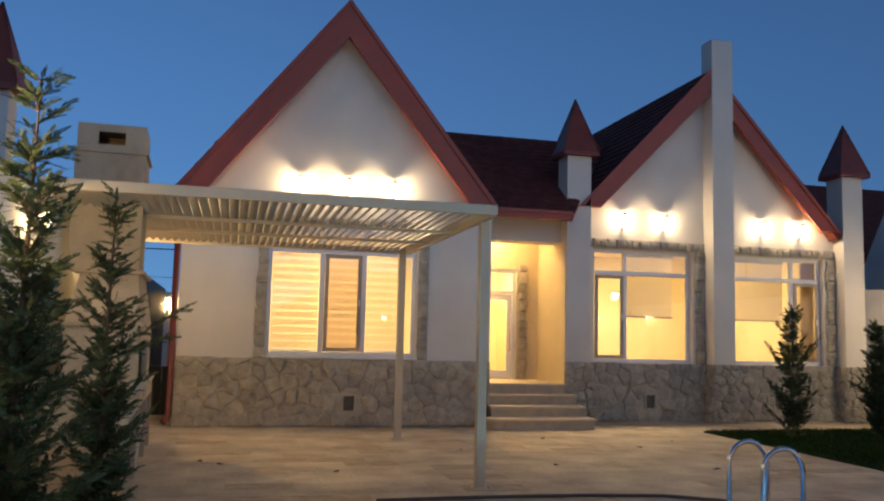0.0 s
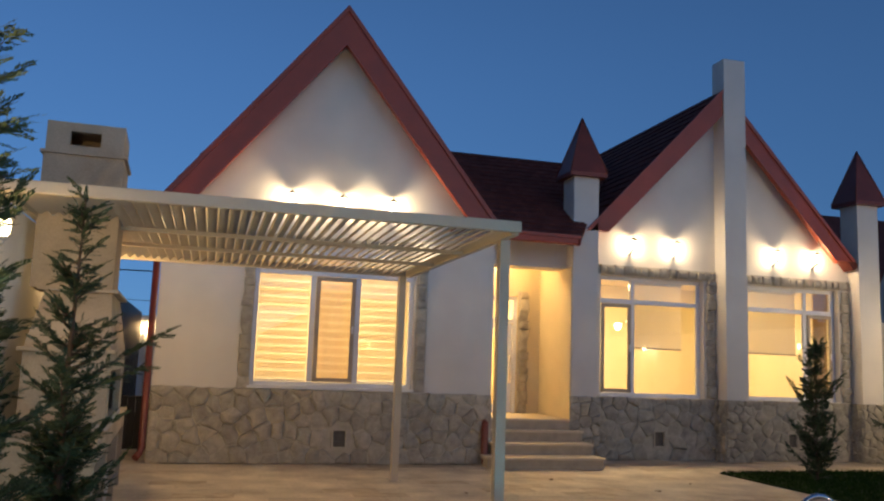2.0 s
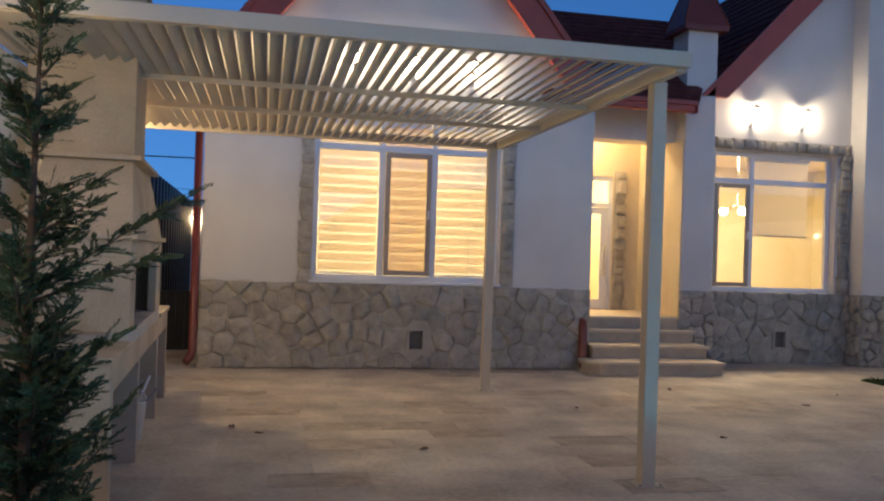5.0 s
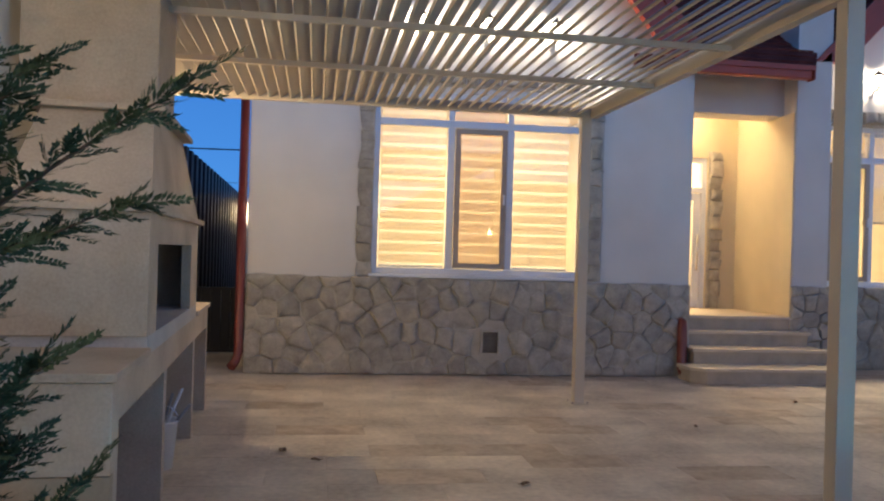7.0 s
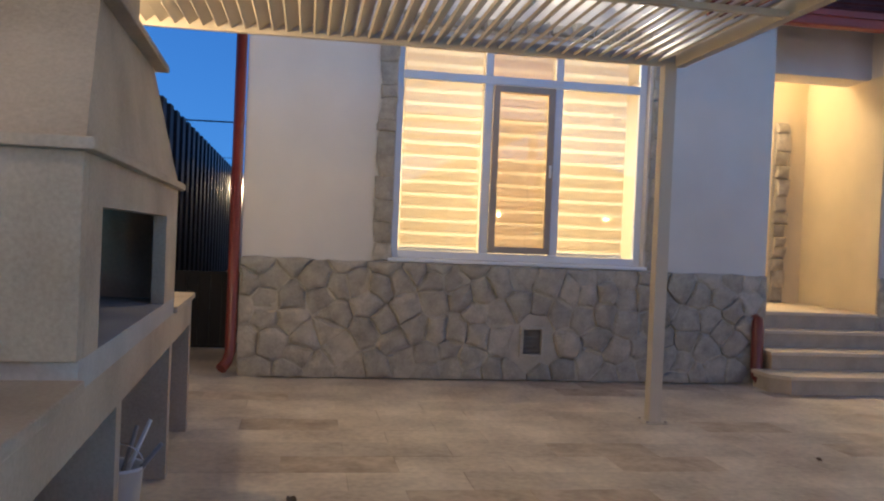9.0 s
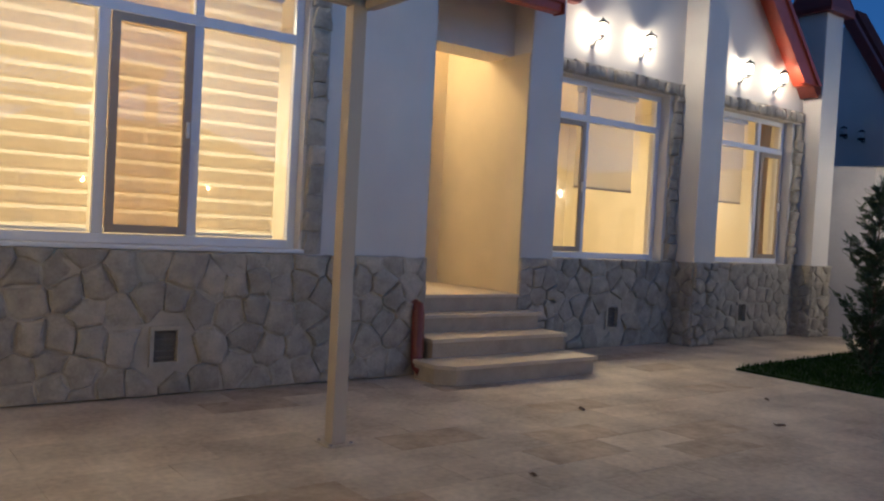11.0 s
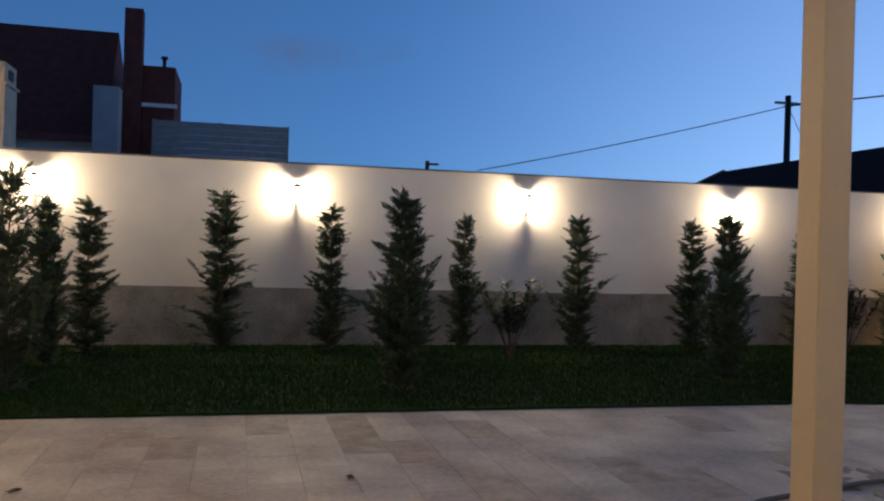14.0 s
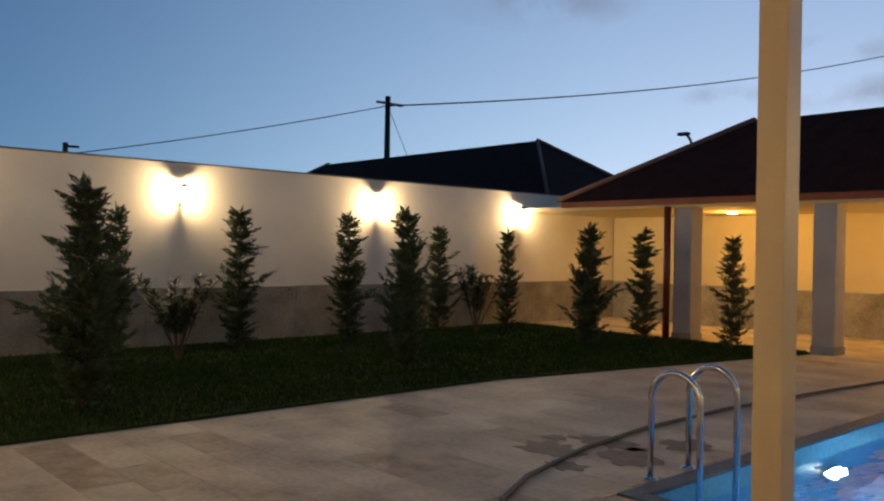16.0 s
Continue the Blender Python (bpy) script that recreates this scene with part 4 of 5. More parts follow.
hip_roof("roof_neighbour_south", 15.5, 33.2, -25.3, -18.7, 2.6, 4.8, 18.85, 29.9, -22.0, -22.0, "dark hipped roof of the neighbouring house")

nb = thing("neighbour_house", "white neighbouring house with a very steep dark red gable roof", "house", "neighbouring houses")
part("wall", prism([(-0.36, 0), (2.92, 0), (2.92, 2.5), (1.28, 5.3), (-0.36, 2.5)], 14.92, 15.2, "x"), PLASTER, nb)
part("verge", prism([(-0.56, 2.5), (1.28, 5.65), (1.28, 5.3), (-0.40, 2.5)], 14.8, 14.92, "x"), RED2, nb)
part("roof", prism([(-0.53, 2.45), (1.28, 5.6), (3.1, 2.45)], 15.22, 15.6, "x"), ROOF, nb)
part("wing_wall", boxes((15.9, 22.0, 2.9, 3.1, 0, 3.1)), PLASTER, nb)
part("wing_roof", prism([(2.6, 3.0), (6.0, 5.95), (9.4, 3.0)], 15.9, 22.0, "x"), ROOF, nb)
for y, z in ((1.13, 3.36), (0.82, 3.28)):
    lan = thing("lantern", "small unlit black wall lantern on the neighbouring gable", "lantern", "lanterns of the next house")
    bm = bmesh.new()
    tube(bm, [(14.92, y, z - 0.06), (14.86, y, z - 0.08), (14.80, y, z - 0.06)], 0.012, 8)
    part("bracket", bm, IRON, lan)
    bm = bmesh.new()
    lathe(bm, [(0.02, -0.06), (0.06, -0.05), (0.065, -0.02), (0.05, -0.015)], (14.80, y, z), 12)
    part("cup", bm, IRON, lan)
    bm = bmesh.new()
    lathe(bm, [(0.038, -0.015), (0.045, 0.04), (0.04, 0.085)], (14.80, y, z), 12)
    part("glass", bm, WHITE, lan, "unlit frosted glass")
    bm = bmesh.new()
    lathe(bm, [(0.058, 0.085), (0.05, 0.10), (0.01, 0.125)], (14.80, y, z), 12)
    part("hat", bm, IRON, lan)

nb = thing("neighbour_house", "large distant house with a steep roof and tall dark chimney", "house", "neighbouring houses")
part("wall", boxes((24.3, 30.0, -0.55, 9.0, 0, 4.1)), PLASTER, nb)
part("roof", prism([(24.0, 4.05), (26.0, 7.25), (30.3, 4.05)], -0.62, 9.5), ROOF, nb)
part("eave_board", boxes((23.92, 24.0, -0.62, 9.5, 3.95, 4.12)), RED2, nb)
part("white_pier", boxes((23.4, 24.0, -1.02, -0.42, 0, 5.3)), GREY, nb)
part("tall_chimney", boxes((24.4, 24.85, -1.42, -0.97, 0, 7.55)), ROOF, nb)
part("annex", boxes((24.6, 27.0, -2.25, -1.43, 0, 6.12)), ROOF, nb)
part("annex_ledge", boxes((24.5, 24.6, -2.32, -1.43, 5.02, 5.12)), PLASTER, nb)
bm = bmesh.new()
tube(bm, [(24.8, -1.95, 6.12), (24.8, -1.95, 6.36)], 0.05, 8)
lathe(bm, [(0.09, 0), (0.09, 0.06)], (24.8, -1.95, 6.36), 8)
part("vent_pipe", bm, IRON, nb)
screen = thing("slatted_screen", "pale grey slatted screen wall on the next roof", "screen")
for k in range(9):
    part("slat", boxes((22.95, 23.0, -5.14, -1.9, 3.0 + k * 0.165, 3.155 + k * 0.165)), TIMBER, screen)
for y in (-5.14, -3.5, -1.9):
    part("upright", boxes((23.0, 23.06, y - 0.04, y + 0.04, 0, 4.5)), TIMBER, screen)

# pale chimney just beyond the garden wall
ob = thing("chimney", "pale stone barbecue chimney rising behind the garden wall", "chimney")
part("chimney_shaft", boxes((14.1, 14.75, -0.80, -0.10, 0, 3.60), bevel=0.006), BBQ, ob)
part("ledge", boxes((14.07, 14.78, -0.83, -0.07, 3.60, 3.63)), BBQ, ob)
part("head", boxes((14.11, 14.74, -0.79, -0.11, 3.63, 3.92), bevel=0.006), BBQ, ob)
# dark plate on the closed head stands in for the shade inside a smoke hole
part("hole_shade_plate", boxes((14.3, 14.55, -0.802, -0.79, 3.70, 3.84)), SOOT, ob)

# street pole with cables
pole = thing("street_pole", "grey utility pole with cables above the roofs", "utility pole")
bm = bmesh.new()
tube(bm, [(26.4, -22.2, 0), (26.4, -22.2, 7.1)], [0.14, 0.10], 10)
part("shaft", bm, IRON, pole)
part("cross_arm", boxes((26.35, 26.45, -22.9, -21.7, 6.8, 6.88)), TIMBER, pole)


def cable(parent, a, b, sag, r=0.012):
    bm = bmesh.new()
    a, b = Vector(a), Vector(b)
    tube(bm, [a.lerp(b, k / 24) - Vector((0, 0, sag * 4 * (k / 24) * (1 - k / 24))) for k in range(25)], r, 5)
    part("cable", bm, IRON, parent)


cable(pole, (26.4, -22.2, 6.75), (30, -12.2, 4.35), 0.1, 0.018)
cable(pole, (26.4, -22.2, 6.75), (22, -57.3, 13.8), 0.5, 0.03)
cable(pole, (26.4, -22.2, 6.75), (26.6, -23.4, 4.9), 0.0, 0.012)
lamp_post = thing("street_lamp", "dark street lamp head on a bent pole behind the roofs", "street lamp")
bm = bmesh.new()
tube(bm, [(18.4, -30, 0), (18.4, -30, 5.2), (18.55, -30, 5.6), (18.7, -30, 5.78)], 0.05, 8)
part("pole", bm, IRON, lamp_post)
part("lamp_head", boxes((18.62, 19.05, -30.12, -29.88, 5.78, 5.90), bevel=0.03), IRON, lamp_post)
far = thing("cable_pole", "grey utility pole with black cables beyond the passage", "utility pole")
bm = bmesh.new()
tube(bm, [(-9, 14.5, -0.06), (-9, 14.5, 5.0)], [0.12, 0.09], 10)
part("pole", bm, CONC, far)
cable(far, (-9, 14.5, 4.1), (3, 14.2, 4.14), 0.05, 0.02)
cable(far, (-9, 15, 3.35), (3, 15, 3.2), 0.05, 0.008)
bracket = thing("wall_bracket", "small dark bracket on top of the garden wall", "bracket")
part("stub", boxes((13.68, 13.74, -6.8, -6.75, 2.665, 2.80)), IRON, bracket)
part("arm", boxes((13.69, 13.73, -6.95, -6.8, 2.74, 2.77)), IRON, bracket)


def cloud(at, wide, high, turn, colour=(0.13, 0.15, 0.27)):
    """A soft thin cloud bank far off in the sky."""
    m = bpy.data.materials.new("cloud_bank")
    m.use_nodes = True
    n, l = m.node_tree.nodes, m.node_tree.links
    n.remove(n["Principled BSDF"])
    clear, light, mixer, nz, co, ln, ramp, mul = (n.new("ShaderNode" + k) for k in ("BsdfTransparent", "Emission", "MixShader", "TexNoise", "TexCoord", "VectorMath", "MapRange", "Math"))
    light.inputs["Color"].default_value, light.inputs["Strength"].default_value = (*colour, 1), 1.0
    nz.inputs["Scale"].default_value, nz.inputs["Detail"].default_value = 0.02, 6
    ln.operation = "LENGTH"
    geo = n.new("ShaderNodeNewGeometry")
    l.new(geo.outputs["Position"], nz.inputs["Vector"])
    sc = n.new("ShaderNodeVectorMath")
    sc.operation = "DIVIDE"
    sc.inputs[1].default_value = (wide, high, 1)
    l.new(co.outputs["Object"], sc.inputs[0])
    l.new(sc.outputs["Vector"], ln.inputs[0])
    ramp.inputs["From Min"].default_value, ramp.inputs["From Max"].default_value = 1.0, 0.15
    l.new(ln.outputs["Value"], ramp.inputs["Value"])
    mul.operation = "MULTIPLY"
    lift = n.new("ShaderNodeMapRange")
    lift.inputs["From Min"].default_value, lift.inputs["From Max"].default_value, lift.inputs["To Max"].default_value = 0.38, 0.68, 0.75
    l.new(nz.outputs["Fac"], lift.inputs["Value"])
    l.new(lift.outputs[0], mul.inputs[0])
    l.new(ramp.outputs[0], mul.inputs[1])
    l.new(mul.outputs[0], mixer.inputs[0])
    l.new(clear.outputs[0], mixer.inputs[1])
    l.new(light.outputs[0], mixer.inputs[2])
    l.new(mixer.outputs[0], n["Material Output"].inputs["Surface"])
    bm = bmesh.new()
    bmesh.ops.create_circle(bm, cap_ends=True, segments=32, radius=1.0)
    for v in bm.verts:
        v.co = Vector((v.co.x * wide, v.co.y * high, 0))
    ob = tagged(part("backdrop_cloud", bm, m), "thin violet-grey evening cloud far away", "cloud", kind="structure")
    ob.matrix_basis = look(at, (1, -4, 1.5), turn)
    ob.visible_shadow = False
    return ob


cloud((384, -436, 172), 75, 20, 0)
cloud((290, -519, 108), 34, 9, 0)
cloud((224, -545, 134), 50, 10, 5)
cloud((212, -553, 106), 60, 12, -4)
cloud((586, -18, 132), 110, 16, -6, (0.062, 0.105, 0.24))

# ---------------------------------------------------------------- trees
def conifer_meshes(seed, height, radius, limbs, leaf, gap=0.0, extra=(), whorl=0.12, waist=None, tiers=False):
    """Trunk and crown of a young cypress-like conifer: rising limbs that carry flat, fern-like sprays of small scale leaves."""
    r = random.Random(seed)
    wood = bmesh.new()
    tube(wood, [(0, 0, 0), (0.012 * r.uniform(-1, 1), 0.012 * r.uniform(-1, 1), height * 0.5), (0, 0, height * 0.985)], [0.022 * height / 2, 0.013 * height / 2, 0.003], 7)
    verts, faces = [], []

    def blade(p, d, up, w, ln):
        side = d.cross(up).normalized() * w
        k = len(verts)
        mid = p + d * ln * 0.5
        verts.extend((p[:], (mid + side)[:], (p + d * ln)[:], (mid - side)[:]))
        faces.append((k, k + 1, k + 2, k + 3))

    def spray(p, d, ln):
        """A flat twig with leaves in pairs along it."""
        up = d.cross(Vector((r.uniform(-1, 1), r.uniform(-1, 1), 0.2))).normalized()
        n = max(3, int(ln / (leaf * 0.33)))
        for q in range(n):
            f = (q + 0.4) / n
            pp = p + d * ln * f - Vector((0, 0, 0.15 * ln * f * f))
            out = d.cross(up).normalized()
            for s in (-1, 1):
                dd = (d * r.uniform(0.75, 1.1) + out * s * r.uniform(0.45, 0.85) + up * r.uniform(-0.25, 0.25)).normalized()
                blade(pp, dd, up, leaf * 0.15, leaf * r.uniform(0.7, 1.15) * (1.1 - 0.6 * f))
        blade(p + d * ln * 0.9 - Vector((0, 0, 0.12 * ln)), d, up, leaf * 0.1, leaf)

    def limb(base, d, reach, twig, drop=0.0):
        n = max(3, int(reach / (0.8 * leaf)))
        pts = [Vector(base)]
        for k in range(n):
            d = (d + Vector((r.uniform(-0.1, 0.1), r.uniform(-0.1, 0.1), r.uniform(-0.05, 0.09) - drop))).normalized()
            pts.append(pts[-1] + d * reach / n)
        tube(wood, [p[:] for p in pts], [0.0055 * (1 - k / (n + 1)) + 0.0015 for k in range(n + 1)], 4, False)
        for k in range(1, n + 1):
            ax = (pts[k] - pts[k - 1]).normalized()
            for s in (-1, 1):
                out = ax.cross(Vector((0, 0, 1)))
                out = (out if out.length > 0.1 else ax.orthogonal()).normalized() * s
                out = (out + Vector((r.uniform(-0.5, 0.5), r.uniform(-0.5, 0.5), r.uniform(-0.5, 0.6)))).normalized()
                spray(pts[k - 1].lerp(pts[k], r.random()), (ax * r.uniform(0.5, 0.9) + out * r.uniform(0.5, 0.9)).normalized(), twig * r.uniform(0.6, 1.2) * (1.15 - 0.6 * k / n))
        spray(pts[-1], d, twig * 0.8)

    per, z, turn = max(4, int(limbs * whorl)), 0.05, 0.0
    while z < height * 0.95:
        u = z / height
        lump = r.choice((0.62, 0.85, 1.05, 1.3)) if tiers else r.uniform(0.75, 1.12)
        if waist and z > waist[0]:
            lump *= waist[1]
        lean = r.uniform(0, 6.28)
        count = max(3, int(per * waist[2])) if waist and z > waist[0] else per
        for k in range(count):
            a = turn + k * 6.283 / count + r.uniform(-0.35, 0.35)
            reach = radius * min(1.0, 0.6 + 1.8 * u) * (1 - u) ** 0.78 * lump * r.uniform(0.5, 1.25) * (1 + gap * math.cos(a - lean)) + 0.035
            limb((0, 0, z + r.uniform(-0.8, 0.9) * whorl), Vector((math.cos(a), math.sin(a), r.uniform(0.3, 1.1))).normalized(), reach, 0.075 + leaf * 1.7)
        turn += 1.1
        z += whorl * r.uniform(0.8, 1.25)
    for base, way, reach in extra:
        limb(base, Vector(way).normalized(), reach, 0.075 + leaf * 1.8, 0.015)
    for k in range(5):
        spray(Vector((0, 0, height * (0.90 + 0.02 * k))), Vector((r.uniform(-0.3, 0.3), r.uniform(-0.3, 0.3), 1)).normalized(), leaf * 2.0)
    crown = bpy.data.meshes.new("crown")
    crown.from_pydata(verts, [], faces)
    return finish(wood, "trunk"), crown


def conifer(meshes, x, y, scale=1.0, rz=0.0, wide=1.0, label="young green conifer in the lawn by the garden wall", group="conifers on the lawn"):
    ob = thing("conifer", label, "tree", group, (x, y, 0.0), rz)
    ob.scale = (scale * wide, scale * wide, scale)
    part("trunk", meshes[0], BARK, ob)
    part("crown", meshes[1], LEAF, ob)
    return ob


KINDS = [conifer_meshes(21, 2.0, 0.30, 66, 0.055, 0.4, (), 0.085, None, True), conifer_meshes(22, 2.0, 0.29, 64, 0.055, 0.5, (), 0.09, None, True), conifer_meshes(23, 2.0, 0.44, 84, 0.06, 0.4, (), 0.085, None, True), conifer_meshes(24, 2.0, 0.46, 50, 0.055, 0.5, (), 0.13, None, True), conifer_meshes(25, 2.0, 0.33, 64, 0.055, 0.55, (), 0.09, None, True)]
for i, (x, y, h, kind, wide) in enumerate(((9.68, -2.0, 2.12, 3, 0.85), (11.33, -1.98, 1.9, 2, 0.8), (12.64, -2.2, 1.95, 1, 1.2), (12.95, -3.82, 2.15, 1, 1.15),
        (13.0, -5.28, 2.0, 1, 1.1), (9.6, -5.66, 2.0, 2, 0.95), (13.0, -7.2, 1.95, 0, 0.95), (13.0, -8.98, 1.98, 4, 1.05), (12.7, -10.7, 1.98, 0, 1.1), (9.75, -9.42, 1.92, 2, 0.8),
        (13.0, -12.85, 1.85, 4, 1.0), (13.0, -14.6, 1.85, 0, 0.95), (9.95, -13.15, 1.85, 2, 0.95), (10.2, -14.95, 1.85, 1, 1.1), (8.62, -15.0, 1.72, 4, 0.95))):
    conifer(KINDS[kind], x, y, h / 2.0, (i * 77) % 360, wide)
structure("planting_bed", boxes((-0.85, 0.22, -10.4, -7.2, -0.011, 0.012)), SOIL, "narrow soil bed along the west wall", "ground")
NEAR = "tall feathery green conifer in the soil bed by the barbecue"
conifer(conifer_meshes(31, 2.46, 0.31, 115, 0.026, 0.25, (((0, 0, 1.34), (0.86, 0.0, 0.50), 0.60), ((0, 0, 1.30), (0.85, 0.25, 0.30), 0.40), ((0, 0, 1.02), (0.86, -0.32, 0.30), 0.30)), 0.12, (1.1, 1.2, 0.42)), 0.06, -7.85, 1.0, 0, 1.0, NEAR, "conifers by the west wall")
conifer(conifer_meshes(32, 2.80, 0.42, 90, 0.030, 0.3, (), 0.13, (1.7, 1.2, 0.5)), -0.12, -9.40, 1.0, 0, 1.0, NEAR, "conifers by the west wall")


def shrub(x, y, h, seed):
    r = random.Random(seed)
    ob = thing("shrub", "thin leafy shrub in the lawn by the garden wall", "shrub", "shrubs on the lawn", (x, y, 0))
    wood, verts, faces = bmesh.new(), [], []
    for i in range(15):
        a, lean = r.uniform(0, 6.28), r.uniform(0.15, 0.85)
        top = Vector((math.cos(a) * lean * h * 0.6, math.sin(a) * lean * h * 0.6, h * r.uniform(0.7, 1.0)))
        tube(wood, [(0, 0, 0), (top * 0.5 + Vector((0, 0, 0.05)))[:], top[:]], [0.009, 0.006, 0.002], 5, False)
        for k in range(100):
            u = r.uniform(0.25, 1.0) ** 0.6
            p, b = top * u, r.uniform(0, 6.28)
            d = Vector((math.cos(b), math.sin(b), r.uniform(-0.2, 0.7))).normalized()
            side = d.cross(Vector((0, 0, 1))).normalized() * 0.018
            ln, n0 = r.uniform(0.10, 0.20), len(verts)
            verts += [p[:], (p + d * ln * 0.5 + side)[:], (p + d * ln)[:], (p + d * ln * 0.5 - side)[:]]
            faces.append((n0, n0 + 1, n0 + 2, n0 + 3))
    part("stem", wood, BARK, ob)
    me = bpy.data.meshes.new("leaves")
    me.from_pydata(verts, [], faces)
    part("leaves", me, SHRUB, ob)


shrub(12.0, -7.62, 1.08, 1)
shrub(12.5, -13.3, 1.2, 2)

tap = thing("standpipe", "thin white standpipe with a tap in the lawn", "garden tap")
bm = bmesh.new()
tube(bm, [(13.2, -1.61, 0.02), (13.2, -1.61, 0.67), (13.19, -1.61, 0.70), (13.12, -1.61, 0.70), (13.10, -1.61, 0.66)], 0.016, 8)
part("pipe", bm, WHITE, tap)
bm = bmesh.new()
lathe(bm, [(0.010, 0.0), (0.028, 0.004), (0.028, 0.014), (0.008, 0.018)], (13.16, -1.61, 0.71), 10)
part("tap_wheel", bm, CHROME, tap)

# ---------------------------------------------------------------- litter
DRY = mat("dry_leaf", (0.12, 0.075, 0.04), 0.9, vary=0.3, scale=40, bump=0.1)
for i, (x, y, s) in enumerate(((2.03, -4.53, 1.0), (0.57, -3.64, 1.3), (0.80, -3.9, 0.9), (5.48, -1.78, 1.2), (6.54, -2.83, 1.0), (6.56, -4.76, 1.1), (3.9, -2.9, 0.8), (4.7, -4.3, 0.7), (7.4, -2.2, 0.9))):
    bm = bmesh.new()
    rim = [bm.verts.new((0.05 * s * math.cos(a), 0.02 * s * math.sin(a), 0.004 + 0.012 * abs(math.sin(a * 1.5)))) for a in (2 * math.pi * k / 9 for k in range(9))]
    mid = bm.verts.new((0, 0, 0.002))
    for k in range(9):
        bm.faces.new((rim[k], rim[(k + 1) % 9], mid))
    low = bmesh.ops.extrude_face_region(bm, geom=list(bm.faces))["geom"]
    for v in low:
        if isinstance(v, bmesh.types.BMVert):
            v.co.z += 0.0015
    ob = solid("dry_leaf", bm, DRY, "curled dry brown leaf on the paving", "leaf", "dry leaves on the paving")
    ob.matrix_basis = pose(x, y, 0.0, 0, 0, 25 + 70 * i)

WET = mat("wet_travertine", (0.22, 0.165, 0.11), 0.6, vary=0.35, scale=9, fine=40, bump=0.06)
rnd = random.Random(41)
for x, y, wide, deep in ((6.15, -7.85, 0.30, 0.22), (6.0, -8.35, 0.34, 0.18), (5.62, -8.1, 0.26, 0.30), (5.75, -7.55, 0.16, 0.12), (6.35, -8.15, 0.12, 0.10), (5.55, -8.75, 0.2, 0.22)):
    bm = bmesh.new()
    rim = []
    for k in range(22):
        a = 2 * math.pi * k / 22
        f = rnd.uniform(0.55, 1.15)
        rim.append((x + wide * f * math.cos(a), y + deep * f * math.sin(a)))
    ob = solid("puddle", prism(rim, -0.001, 0.0025, "z"), WET, "dark wet splash drying on the travertine by the pool", "puddle", "wet splashes by the ladder")

# ---------------------------------------------------------------- pipes
bm = bmesh.new()
tube(bm, [(-0.055, -0.05, 3.7), (-0.055, -0.05, 0.22), (-0.075, -0.09, 0.14), (-0.12, -0.16, 0.08)], 0.05, 12)
solid("downpipe", bm, PIPE, "brown-red downpipe at the corner of the house", "downpipe", "downpipes of the house")
bm = bmesh.new()
tube(bm, [(5.06, -0.02, 0.66), (5.06, -0.09, 0.64), (5.05, -0.11, 0.55), (5.05, -0.12, 0.18), (5.04, -0.16, 0.10), (5.02, -0.26, 0.06)], [0.05, 0.055, 0.06, 0.06, 0.06, 0.055], 12)
solid("downpipe", bm, PIPE, "short brown-red drain pipe elbow beside the steps", "downpipe", "downpipes of the house")


# ---------------------------------------------------------------- rubble stone cladding
def cells(x0, x1, z0, z1, size, seed):
    """Rough many-sided stones that fill a rectangle: rings of (x, z)."""
    r = random.Random(seed)
    seeds, miss = [], 0
    while miss < 260:
        p = (r.uniform(x0, x1), r.uniform(z0, z1))
        clear = size * r.choice((0.55, 0.7, 0.85, 1.05))
        if all(math.dist(p, q) > clear for q in seeds):
            seeds.append(p)
            miss = 0
        else:
            miss += 1
    out = []
    for p in seeds:
        poly = [(x0, z0), (x1, z0), (x1, z1), (x0, z1)]
        for q in seeds:
            if q == p or math.dist(p, q) > 4.0 * size:
                continue
            mx, mz, dx, dz = (p[0] + q[0]) / 2, (p[1] + q[1]) / 2, q[0] - p[0], q[1] - p[1]
            nxt = []
            for a, b in zip(poly, poly[1:] + poly[:1]):
                da, db = (a[0] - mx) * dx + (a[1] - mz) * dz, (b[0] - mx) * dx + (b[1] - mz) * dz
                if da <= 0:
                    nxt.append(a)
                if (da < 0 < db) or (db < 0 < da):
                    t = da / (da - db)
                    nxt.append((a[0] + t * (b[0] - a[0]), a[1] + t * (b[1] - a[1])))
            poly = nxt
            if len(poly) < 3:
                break
        if len(poly) >= 3:
            out.append((p, poly))
    return out


